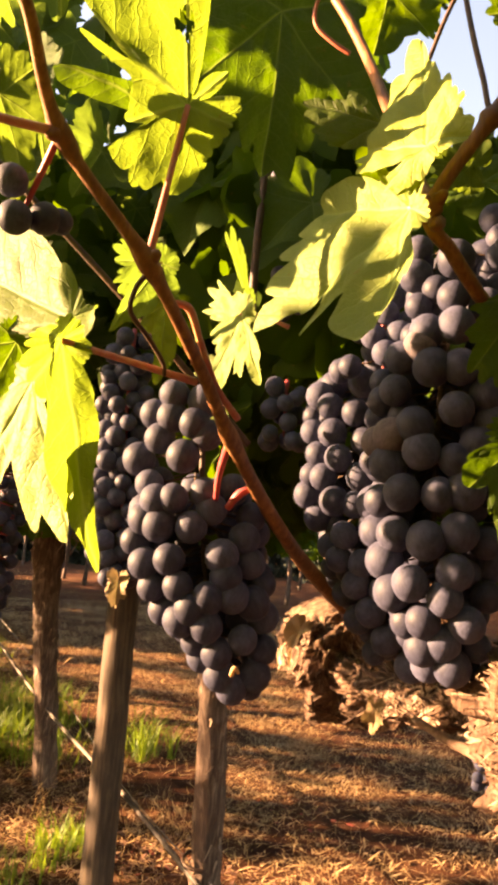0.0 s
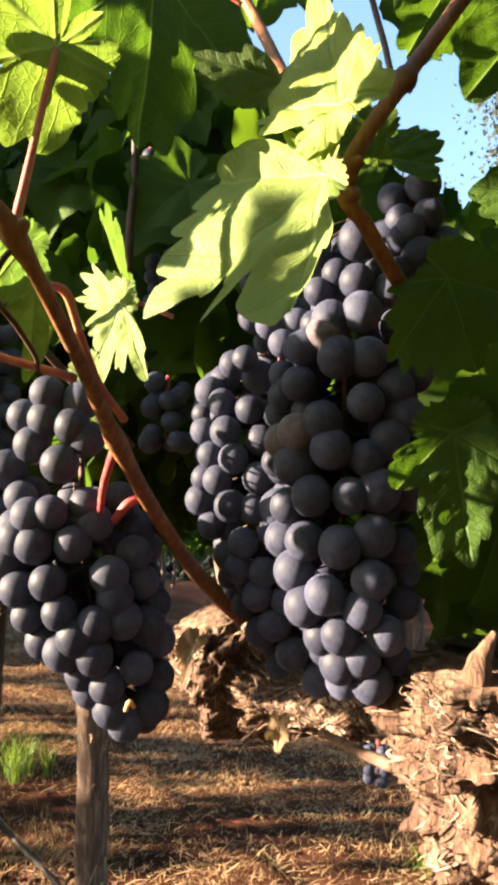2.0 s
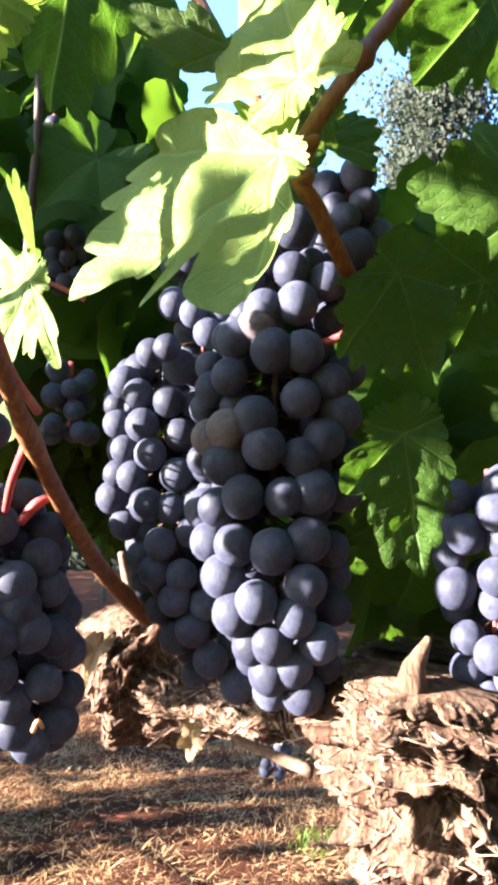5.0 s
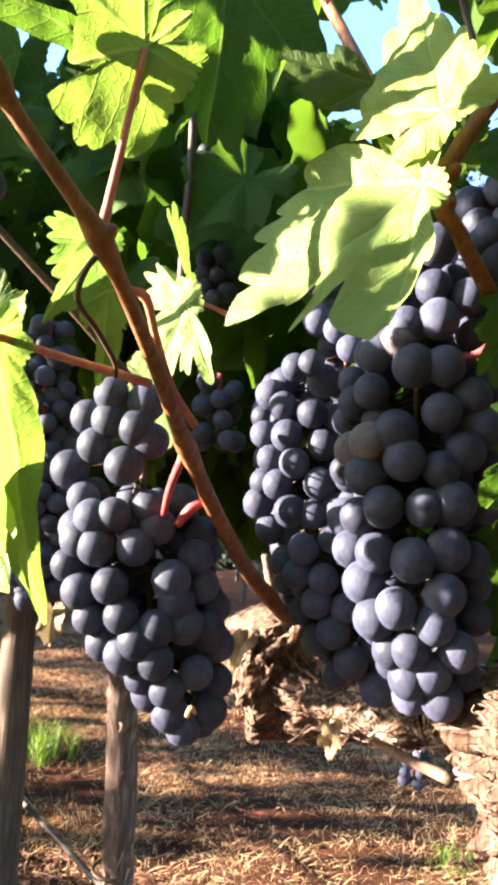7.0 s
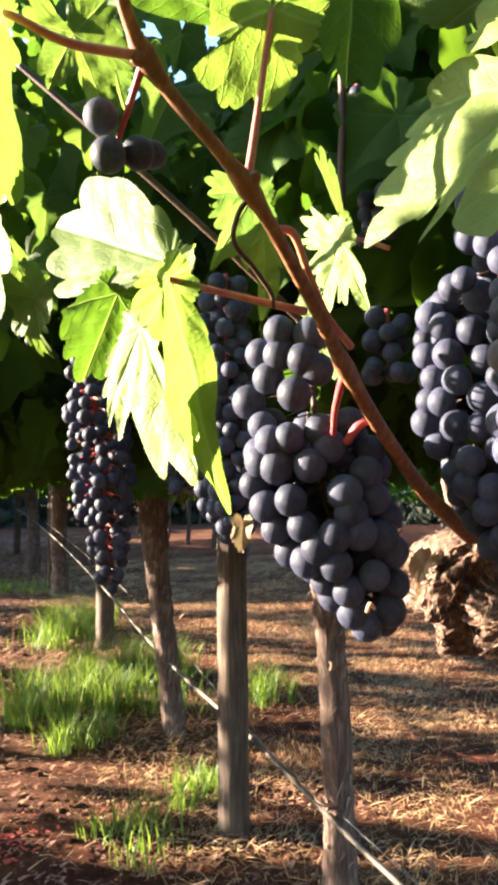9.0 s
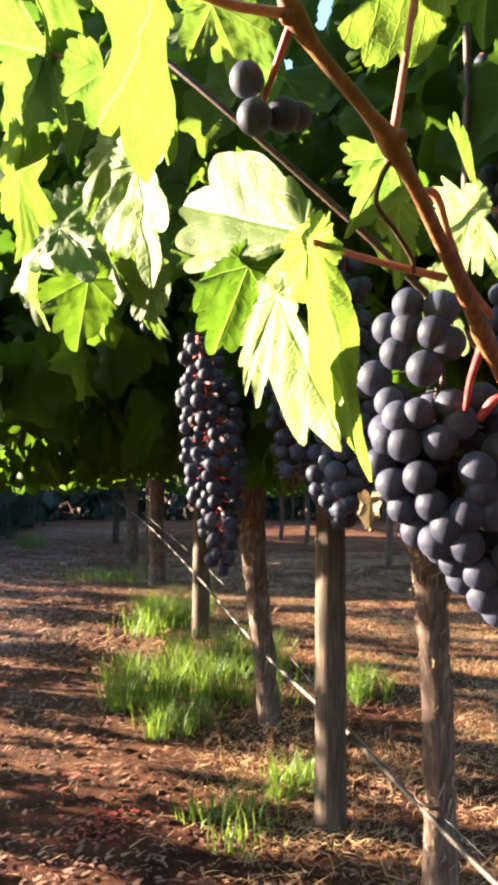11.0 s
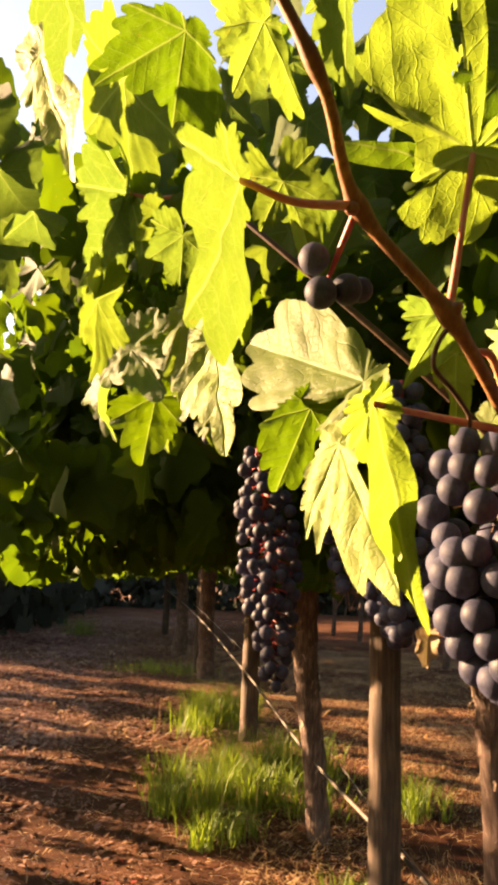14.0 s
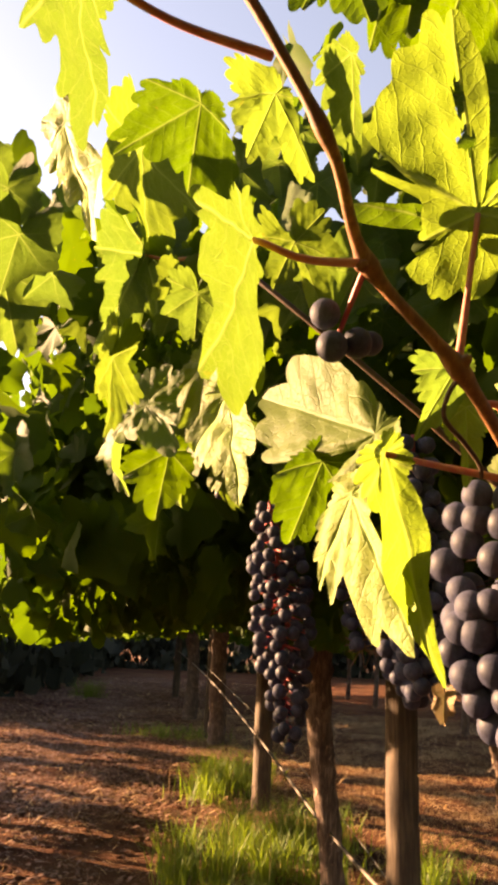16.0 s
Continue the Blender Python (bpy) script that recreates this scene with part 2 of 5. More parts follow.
def part(name, me, material, parent=None, label="", m=None):
    """Links a mesh as ONE object, under a thing or a part when parent is given."""
    ob = new(name, me)
    if material and not me.materials:
        me.materials.append(material)
    if parent is not None:
        ob.parent = parent
    if m is not None:
        ob.matrix_basis = m
    if label:
        ob["label"] = label
    return ob


def thing(name, place, label, category, group="", kind=""):
    """An empty at the base of a thing, that holds its parts. Parts are built in world coordinates."""
    ob = new(name)
    ob.location = place
    return tagged(ob, label, category, group, kind)


def under(ob, parent):
    """Hangs a part that was built in world coordinates under its thing."""
    ob.parent = parent
    place = Vector((0, 0, 0))
    p = parent
    while p is not None:
        place += p.location
        p = p.parent
    ob.matrix_parent_inverse = Matrix.Translation(-place)
    return ob


def smooth_path(points, steps):
    """A Catmull-Rom curve through points."""
    p = [np.array(q, float) for q in points]
    p = [2 * p[0] - p[1]] + p + [2 * p[-1] - p[-2]]
    out = []
    for i in range(1, len(p) - 2):
        for k in range(steps):
            f = k / steps
            a, b, c, d = p[i - 1], p[i], p[i + 1], p[i + 2]
            out.append(0.5 * (2 * b + (c - a) * f + (2 * a - 5 * b + 4 * c - d) * f * f + (3 * b - a - 3 * c + d) * f**3))
    out.append(p[-2])
    return out


def tube(points, radii, sides=10, steps=6, rough=0.0, scale=60.0, seed=0, ridge=0.0, knots=()):
    """Verts and faces of a closed tube along a smooth path; rough and ridge push its skin in and out."""
    path = smooth_path(points, steps)
    n = len(path)
    rad = np.interp(np.linspace(0, 1, n), np.linspace(0, 1, len(radii)), radii)
    for at, more, width in knots:
        rad = rad * (1 + more * np.exp(-(((np.linspace(0, 1, n) - at) / width) ** 2)))
    verts, faces = [], []
    side = None
    for i, q in enumerate(path):
        tan = Vector(path[min(i + 1, n - 1)] - path[max(i - 1, 0)]).normalized()
        if side is None:
            side = tan.orthogonal().normalized()
        side = (side - tan * side.dot(tan)).normalized()
        other = tan.cross(side)
        for k in range(sides):
            a = 2 * math.pi * k / sides
            w = math.cos(a) * side + math.sin(a) * other
            r = rad[i]
            if rough or ridge:
                sp = Vector(q) * scale + w * rad[i] * scale + Vector((seed * 7.1, 0, 0))
                r *= 1 + rough * noise.fractal(sp, 1.0, 2.0, 4)
                if ridge:
                    r *= 1 + ridge * (abs(noise.noise(Vector((math.cos(a) * 2.6, math.sin(a) * 2.6, i * 0.09 + seed)))) * 2 - 0.6)
            verts.append(Vector(q) + w * r)
    for i in range(n - 1):
        for k in range(sides):
            k2 = (k + 1) % sides
            faces.append((i * sides + k, i * sides + k2, (i + 1) * sides + k2, (i + 1) * sides + k))
    faces.append(tuple(reversed(range(sides))))
    faces.append(tuple(range((n - 1) * sides, n * sides)))
    return verts, faces


def tube_part(name, material, parent, points, radii, label="", **kw):
    v, f = tube(points, radii, **kw)
    ob = part(name, mesh_of(name, v, f), material, None, label)
    return under(ob, parent) if parent is not None else ob


VEINS = [radians(a) for a in (0, 50, -50, 108, -108)]


def leaf_arrays(seed, rings, spokes, fold, curl, wave, width, teeth=1.0, lobing=1.0, base=1.0, lobes=(1, 1, 1, 1), twist=0.0, outline=()):
    """A vine leaf of length 1, its stalk at the origin, its tip along +y, its upper face along +z.
    lobes: the side and base lobes' lengths towards -x, then those towards +x. outline: instead, the lobes' tips and notches as (degrees from the tip, length)."""
    rnd = np.random.RandomState(seed)
    ctrl_a = np.array([0, 11, 26, 38, 51, 64, 80, 95, 110, 128, 148, 164, 174, 180.0])
    ctrl_r = np.array([1, 0.96, 0.7, 0.74, 0.86, 0.83, 0.6, 0.64, 0.72, 0.7, 0.62, 0.5, 0.22, 0.07])
    deep = np.array([0, 0, 1, 0, 0, 0, 1, 0, 0, 0, 0, 0, 0, 0]) * (lobing - 1)
    th = np.linspace(-180, 180, spokes, endpoint=False)
    taper = np.interp(ctrl_a, [62, 100], [1.0, base])
    sides = []
    for k in (0, 2):
        grow = np.interp(ctrl_a, [20, 51, 70, 110], [1, lobes[k], (lobes[k] + lobes[k + 1]) / 2, lobes[k + 1]])
        q = ctrl_r * (1 - 0.35 * deep) * (1 + 0.08 * rnd.randn(14)) * taper * grow
        q[0] = 1
        sides.append(q)
    r = np.where(th < 0, np.interp(-th, ctrl_a, sides[0]), np.interp(th, ctrl_a, sides[1]))
    if outline:
        at, reach = np.array(outline).T
        r = np.interp(th, np.r_[at - 360, at, at + 360], np.r_[reach, reach, reach])
    if spokes >= 30:
        k = max(1, spokes // (110 if outline else 42))
        r = np.convolve(np.r_[r[-k:], r, r[:k]], np.hanning(2 * k + 3)[1:-1] / np.hanning(2 * k + 3).sum(), "valid")
        ph = th / 360 * 24 + 0.45 * np.sin(np.radians(th * 3 + seed * 40)) + 0.2 * np.sin(np.radians(th * 7 + seed * 11)) + 40
        big = rnd.uniform(0.06, 0.21, 90)[np.floor(ph).astype(int)]
        saw = 1 - np.abs(ph % 1 - 0.42) / np.where(ph % 1 < 0.42, 0.42, 0.58)
        r = r * (1 + teeth * big * (np.sin(saw * 1.5708) ** 0.75 - 0.6) * (np.abs(th) < 168))
    ang = np.radians(th)
    f = np.linspace(0, 1, rings + 1)[1:]
    rho = f[:, None] * r[None, :]
    x, y = rho * np.sin(ang) * width, rho * np.cos(ang)
    delta = np.stack([np.abs((ang - v + math.pi) % (2 * math.pi) - math.pi) for v in VEINS])
    near = delta.min(0)[None, :] * np.ones_like(rho)
    a, b = rho * np.cos(near), np.abs(rho * np.sin(near))
    z = fold * np.abs(x) - curl * y * np.abs(y) * 0.6 - curl * 0.5 * x * x
    z += -0.02 * width * np.exp(-((b / 0.05) ** 2)) * f[:, None]
    for _ in range(4):
        kx, ky, p = rnd.uniform(-6, 6), rnd.uniform(-6, 6), rnd.uniform(0, 6.3)
        z += wave * 0.5 * np.sin(kx * x + ky * y + p) * f[:, None] ** 1.5
    z += wave * width * 0.45 * np.sin(ang * rnd.randint(4, 7) + rnd.uniform(0, 6))[None, :] * f[:, None] ** 3
    if spokes > 60:
        z += 0.13 * np.minimum(b, 0.25) * np.minimum(f * 4, 1)[:, None]
        for k, deep in ((9, 0.012), (17, 0.009), (31, 0.005)):
            for _ in range(2):
                a1, p1, a2, p2 = rnd.uniform(0, 6.3, 4)
                z += deep * np.sin(k * (x * np.cos(a1) + y * np.sin(a1)) + p1) * np.sin(0.8 * k * (x * np.cos(a2) + y * np.sin(a2)) + p2) * np.minimum(f * 3, 1)[:, None]
    if twist:
        c, n = np.cos(twist * y), np.sin(twist * y)
        x, z = c * x - n * z, n * x + c * z
    verts = np.concatenate([[[0, 0, 0]], np.stack([x, y, z], -1).reshape(-1, 3)])
    uv = np.concatenate([[[0, 0]], np.stack([a, b], -1).reshape(-1, 2)])
    faces = [(0, 1 + (k + 1) % spokes, 1 + k) for k in range(spokes)]
    for i in range(rings - 1):
        o, q = 1 + i * spokes, 1 + (i + 1) * spokes
        faces += [(o + k, o + (k + 1) % spokes, q + (k + 1) % spokes, q + k) for k in range(spokes)]
    return verts, uv, faces


def leaf_basis(junction, tip, normal):
    j, t, n = Vector(junction), Vector(tip), Vector(normal)
    y = (t - j).normalized()
    z = (n - y * n.dot(y)).normalized()
    x = y.cross(z)
    m = Matrix((x, y, z)).transposed().to_4x4() @ Matrix.Scale((t - j).length, 4)
    return Matrix.Translation(j) @ m


def hero_leaf(vine, junction, tip, normal, mat, seed, fold=0.25, curl=0.2, wave=0.06, width=1.0, lobing=1.0, stalk=None, stalk_r=0.0014, label="", base=1.0, lobes=(1, 1, 1, 1), twist=0.0, teeth=1.0, outline=(), holes=()):
    """A near leaf with its stalk, as a part of a vine."""
    v, uv, f = leaf_arrays(seed, 18, 230, fold, curl, wave, width, teeth, lobing, base=base, lobes=lobes, twist=twist, outline=outline)
    for hx, hy, rx, ry in holes:
        f = [q for q in f if ((v[list(q), 0].mean() - hx) / rx) ** 2 + ((v[list(q), 1].mean() - hy) / ry) ** 2 > 1]
    m = leaf_basis(junction, tip, normal)
    size = m.to_scale()[0]
    me = mesh_of("leaf", v * size, f)
    layer = me.uv_layers.new(name="vein")
    index = np.empty(len(me.loops), int)
    me.loops.foreach_get("vertex_index", index)
    layer.data.foreach_set("uv", uv[index].ravel())
    place = m @ Matrix.Scale(1 / size, 4)
    ob = part("leaf", me, mat, None, label)
    ob.parent = vine
    ob.matrix_basis = Matrix.Translation(-vine.location) @ place
    if stalk:
        pv, pf = tube([junction] + list(stalk), [stalk_r * 0.9, stalk_r, stalk_r * 1.35], sides=8, steps=6)
        back = place.inverted()
        part("petiole", mesh_of("petiole", [back @ Vector(p) for p in pv], pf), M_PETIOLE, ob, "red leaf stalk")
    return ob


def berry_mesh(name, segments, rings, longer):
    verts, faces = [(0, 0, longer)], []
    for i in range(1, rings):
        a = math.pi * i / rings
        for k in range(segments):
            b = 2 * math.pi * k / segments
            verts.append((math.sin(a) * math.cos(b), math.sin(a) * math.sin(b), math.cos(a) * longer))
    verts.append((0, 0, -longer))
    last = len(verts) - 1
    faces += [(0, 1 + k, 1 + (k + 1) % segments) for k in range(segments)]
    for i in range(rings - 2):
        o, q = 1 + i * segments, 1 + (i + 1) * segments
        faces += [(o + k, q + k, q + (k + 1) % segments, o + (k + 1) % segments) for k in range(segments)]
    o = 1 + (rings - 2) * segments
    faces += [(last, o + (k + 1) % segments, o + k) for k in range(segments)]
    return mesh_of(name, verts, faces)


BERRY = berry_mesh("berry", 22, 14, 1.03)
BERRY.materials.append(M_GRAPE)
BERRY_FAR = berry_mesh("berry_far", 12, 8, 1.04)
BERRY_FAR.materials.append(M_GRAPE)
BERRY_RED = berry_mesh("berry_red", 22, 14, 1.0)
BERRY_RED.materials.append(M_GRAPE_RED)


def grape_cluster(top, right, front, length, profile, radius, label, seed, shown=(), hold=None, near=True, fill=90, red=(), stalk=(), stems=None, group="grape clusters on the vine row"):
    """A hanging cluster. top: where it begins; right, front: level axes; profile: rows of (share of the length, half width, offset to the right).
    shown: berries in front as pairs of (right, down) in metres; the rest fills the body."""
    rnd = random.Random(seed)
    right, front = Vector(right).normalized(), Vector(front).normalized()
    down = right.cross(front)
    if down.z > 0:
        down = -down
    top = Vector(top)
    ob = thing("grape_cluster", top, label, "grapes", group)
    share = [p[0] for p in profile]

    def half(v):
        return float(np.interp(v / length, share, [p[1] for p in profile])), float(np.interp(v / length, share, [p[2] for p in profile]))

    done = []
    for u, v in shown:
        w, c = half(v)
        d = math.sqrt(max(0.06, 1 - ((u - c) / max(w, 1e-4)) ** 2)) * min(w, 0.032) - radius * 0.6
        done.append((Vector((u, v, d + rnd.uniform(-0.002, 0.002))), radius * rnd.uniform(0.9, 1.08)))
    tries = 0
    while len(done) < len(shown) + fill and tries < fill * 60:
        tries += 1
        v = rnd.uniform(min(share[0], 0) * length, length)
        w, c = half(v)
        a = rnd.uniform(0, 2 * math.pi)
        k = rnd.choice((1.0, 1.0, 0.9, 0.6)) * max(w - radius * 0.7, 0.001)
        q = Vector((c + math.cos(a) * k, v, math.sin(a) * min(k, 0.034)))
        if shown and q.z > 0.01:
            continue
        r = radius * rnd.uniform(0.78, 1.06)
        if all((q - o).length > (r + s) * 0.82 for o, s in done):
            done.append((q, r))
    for i, (q, r) in enumerate(done):
        place = right * q.x + down * q.y + front * q.z
        m = Matrix.Translation(place) @ Euler((rnd.uniform(-0.5, 0.5), rnd.uniform(-0.5, 0.5), rnd.uniform(0, 6))).to_matrix().to_4x4() @ Matrix.Scale(r, 4)
        part("berry", BERRY_RED if i in red else (BERRY if near else BERRY_FAR), None, ob, "", m)
    # the stem runs down the middle, with a stalk to each berry
    first = min([0.0] + [q.y - 0.008 for q, r in done])
    sv, sf = tube([right * half(max(k, 0))[1] + down * k for k in (first, length * 0.3, length * 0.6, length * 0.9)], [0.0022, 0.0018, 0.0014, 0.0008], sides=6, steps=4)
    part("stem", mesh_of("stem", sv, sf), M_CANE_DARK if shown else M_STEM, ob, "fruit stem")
    sv, sf = [], []
    for q, r in done:
        w, c = half(max(q.y - 0.008, 0))
        a = right * c + down * (q.y - 0.008)
        b = right * q.x + down * q.y + front * q.z
        tv, tf = tube([a, b], [0.0012, 0.0009] if stems else [0.0007, 0.0005], sides=3, steps=1)
        o = len(sv)
        sv += tv
        sf += [tuple(k + o for k in fc) for fc in tf]
    part("pedicel", mesh_of("pedicel", sv, sf), stems or M_CANE_DARK, ob, "thin berry stalks")["kind"] = "stuff"
    if stalk:
        pv, pf = tube([Vector(p) - top for p in stalk], [0.0017, 0.002, 0.0026], sides=8, steps=6)
        part("stalk", mesh_of("stalk", pv, pf), M_STEM, ob, "red cluster stalk")
    return ob


# ---------------------------------------------------------------- the row's plan
ROW_START, ROW_WAY, ROW_SIDE = Vector((-0.317, 2.032)), Vector((-0.433, 0.901)), Vector((0.901, 0.433))


def row(s, l, z):
    """s metres along the row of vines, l metres to its right, z up."""
    p = ROW_START + ROW_WAY * s + ROW_SIDE * l
    return Vector((p.x, p.y, z))


# ---------------------------------------------------------------- ground
def ground_height(x, y):
    return 0.012 * noise.noise(Vector((x * 1.7, y * 1.7, 0.3))) + 0.005 * noise.noise(Vector((x * 7, y * 7, 1.3)))


def build_ground():
    xs = np.r_[-600, -200, -80, -40, -20, np.linspace(-12, 6, 150), 12, 25, 60, 200, 600]
    ys = np.r_[-600, -100, -20, -5, np.linspace(-2, 14, 140), 18, 25, 40, 80, 200, 600]
    verts = [(x, y, ground_height(x, y) if -13 < x < 7 and -3 < y < 15 else 0.0) for y in ys for x in xs]
    w = len(xs)
    faces = [(j * w + i, j * w + i + 1, (j + 1) * w + i + 1, (j + 1) * w + i) for j in range(len(ys) - 1) for i in range(w - 1)]
    ob = part("ground", mesh_of("ground", verts, faces), M_GROUND)
    tagged(ob, "dry red-brown vineyard soil strewn with straw", "ground", kind="structure")


build_ground()


def blades(name, material, label, category, spots, seed, width, height, lean, flat=False):
    """Many grass blades or straws in one mesh: spots of (x, y, count, spread)."""
    rnd = random.Random(seed)
    verts, faces = [], []
    for x, y, count, spread in spots:
        for _ in range(count):
            bx, by = x + rnd.gauss(0, spread), y + rnd.gauss(0, spread)
            bz = ground_height(bx, by)
            a = rnd.uniform(0, 2 * math.pi)
            h, w = height * rnd.uniform(0.45, 1.2), width * rnd.uniform(0.6, 1.3)
            if flat:
                h, w = height * (0.2 + 1.4 * rnd.random() ** 1.7), width * (0.25 + 1.5 * rnd.random() ** 2)
            dx, dy = math.cos(a), math.sin(a)
            sx, sy = -dy * w, dx * w
            o = len(verts)
            if flat:
                lift, z0 = rnd.uniform(0.0, 0.4) * h, bz + rnd.uniform(0.002, 0.012)
                verts += [(bx - sx, by - sy, z0), (bx + sx, by + sy, z0 + 0.001), (bx + dx * h * 0.5 + sx, by + dy * h * 0.5 + sy, z0 + lift * 0.7),
                          (bx + dx * h * 0.5 - sx, by + dy * h * 0.5 - sy, z0 + lift * 0.7), (bx + dx * h, by + dy * h, z0 + lift * rnd.uniform(0.2, 1))]
            else:
                b = lean * rnd.uniform(0.2, 1.3) * h
                verts += [(bx - sx, by - sy, bz - 0.004), (bx + sx, by + sy, bz - 0.004), (bx + dx * b * 0.3 + sx * 0.8, by + dy * b * 0.3 + sy * 0.8, bz + h * 0.55),
                          (bx + dx * b * 0.3 - sx * 0.8, by + dy * b * 0.3 - sy * 0.8, bz + h * 0.55), (bx + dx * b, by + dy * b, bz + h)]
            faces += [(o, o + 1, o + 2, o + 3), (o + 3, o + 2, o + 4)]
    ob = part(name, mesh_of(name, verts, faces, False), material)
    tagged(ob, label, category, kind="stuff")
    return ob


def scatter(seed, n, s0, s1, l0, l1, count, spread, bias=1.0):
    """Spots along the row, thick in some patches and thin in others."""
    rnd = random.Random(seed)
    out = []
    while len(out) < n:
        s = s0 + (s1 - s0) * rnd.random() ** bias
        p = row(s, rnd.uniform(l0, l1), 0)
        if noise.noise(Vector((p.x * 2.1, p.y * 2.1, seed))) + 0.5 * noise.noise(Vector((p.x * 6, p.y * 6, seed))) < rnd.uniform(-0.5, 0.4):
            continue
        out.append((p.x, p.y, count, spread))
    return out


blades("dry_grass", M_STRAW, "dry straw-coloured grass lying over the soil", "dry grass", scatter(3, 2600, -0.9, 9, -0.25, 4.5, 42, 0.09, 1.4), 4, 0.0013, 0.055, 0.6, flat=True)
blades("dry_grass", M_STRAW, "standing dry grass stubble beside the vines", "dry grass", scatter(5, 1300, -0.9, 8, 0.1, 4.0, 16, 0.07, 1.3), 6, 0.0009, 0.036, 1.5)
blades("straw", M_STRAW, "loose straw lying on the soil of the aisle", "straw", scatter(7, 950, -1.2, 9, -3.4, -0.1, 14, 0.1, 1.4), 8, 0.0015, 0.05, 0.4, flat=True)
blades("leaf_litter", M_LITTER, "brown leaf litter and bark bits in the aisle", "litter", scatter(9, 1700, -1.2, 11, -3.6, 0.4, 36, 0.1, 1.4), 10, 0.0045, 0.028, 0.9, flat=True)
blades("leaf_litter", M_LITTER, "brown leaf litter further down the aisle", "litter", scatter(21, 1300, 2.5, 17, -4.2, 0.3, 34, 0.2, 1.3), 22, 0.006, 0.05, 0.6, flat=True)
blades("straw", M_STRAW, "loose straw further down the aisle", "straw", scatter(23, 350, 2.5, 17, -4.2, 3.0, 16, 0.2, 1.3), 24, 0.004, 0.1, 0.4, flat=True)
M_RED = blade_material("red_litter", (0.2, 0.02, 0.015), (0.42, 0.09, 0.06), (0.3, 0.03, 0.02), 0.25)
blades("fallen_leaves", M_RED, "fallen red vine leaves on the soil", "fallen leaves", [(-0.932, 1.882, 170, 0.06), (-1.178, 2.158, 26, 0.09), (-0.235, 2.292, 8, 0.04), (0.14, 2.832, 14, 0.06), (0.355, 2.726, 12, 0.07), (-0.916, 2.004, 30, 0.05)], 20, 0.006, 0.022, 0.7, flat=True)


def clods(name, label, spots, seed, size):
    """Lumps of dry earth half sunk in the soil: spots of (x, y, count, spread)."""
    rnd = random.Random(seed)
    verts, faces = [], []
    for x, y, count, spread in spots:
        for _ in range(count):
            bx, by = x + rnd.gauss(0, spread), y + rnd.gauss(0, spread)
            r = size * rnd.uniform(0.35, 1.0) ** 1.6 + 0.002
            o, bz, turn = len(verts), ground_height(bx, by), rnd.uniform(0, 6.3)
            for h, w in ((-0.25, 1.0), (0.35, 0.8)):
                for k in range(6):
                    a = turn + k * 1.047 + rnd.uniform(-0.25, 0.25)
                    q = r * w * rnd.uniform(0.65, 1.2)
                    verts.append((bx + math.cos(a) * q, by + math.sin(a) * q, bz + r * h * rnd.uniform(0.7, 1.3)))
            verts.append((bx, by, bz + r * rnd.uniform(0.4, 0.75)))
            faces += [(o + k, o + (k + 1) % 6, o + 6 + (k + 1) % 6, o + 6 + k) for k in range(6)] + [(o + 6 + k, o + 6 + (k + 1) % 6, o + 12) for k in range(6)]
    ob = part(name, mesh_of(name, verts, faces, False), M_GROUND)
    return tagged(ob, label, "soil", kind="stuff")


clods("soil_clods", "red-brown earth clods lying in the aisle", scatter(71, 900, -1.2, 12, -3.6, 0.3, 9, 0.12, 1.5), 72, 0.022)
clods("soil_clods", "red-brown earth clods between dry grass", scatter(73, 500, -0.9, 8, -0.2, 3.5, 6, 0.12, 1.4), 74, 0.015)


def tuft(place, n, spread, height, seed, label):
    """A ragged tuft: several clumps of blades of unequal height round one place."""
    rnd = random.Random(seed)
    spots = [(place[0] + rnd.gauss(0, spread), place[1] + rnd.gauss(0, spread), n // 5, spread * rnd.uniform(0.15, 0.45)) for _ in range(9)]
    blades("grass_tuft", M_GRASS, label, "grass", spots, seed, 0.0024, height, 0.85)


tuft((-1.193, 3.079, 0), 560, 0.15, 0.2, 11, "lush green grass tuft growing beside the vine row")
tuft((-1.133, 3.637, 0), 480, 0.15, 0.2, 12, "lush green grass tuft growing at a vine's foot")
tuft((-1.954, 4.823, 0), 560, 0.2, 0.22, 13, "bright green grass tuft growing beside a post")
blades("grass_stalks", M_STRAW, "pale seeding stalks standing above green grass", "grass", [(-1.193, 3.079, 30, 0.16), (-1.133, 3.637, 22, 0.15), (-0.504, 2.361, 6, 0.07), (-1.954, 4.823, 14, 0.2)], 61, 0.0008, 0.25, 0.35)
tuft((-1.015, 2.71, 0), 160, 0.08, 0.13, 14, "small green grass tuft on bare soil")
tuft((-0.504, 2.361, 0), 60, 0.06, 0.08, 15, "sparse green grass among straw")
tuft((-0.557, 1.983, 0), 90, 0.1, 0.09, 16, "sparse yellowing grass among straw")
tuft((-3.252, 7.083, 0), 220, 0.25, 0.14, 17, "thin yellow-green grass beside the row")
tuft((-0.449, 2.314, 0), 60, 0.06, 0.09, 18, "sparse green grass among straw")
tuft((-0.363, 3.32, 0), 90, 0.05, 0.2, 25, "green weed growing between trunk and post")
tuft((-6.457, 10.894, 0), 150, 0.16, 0.3, 26, "pale green weed growing in the aisle")
tuft((0.981, 2.281, 0), 40, 0.05, 0.05, 19, "few green weeds in dry grass")

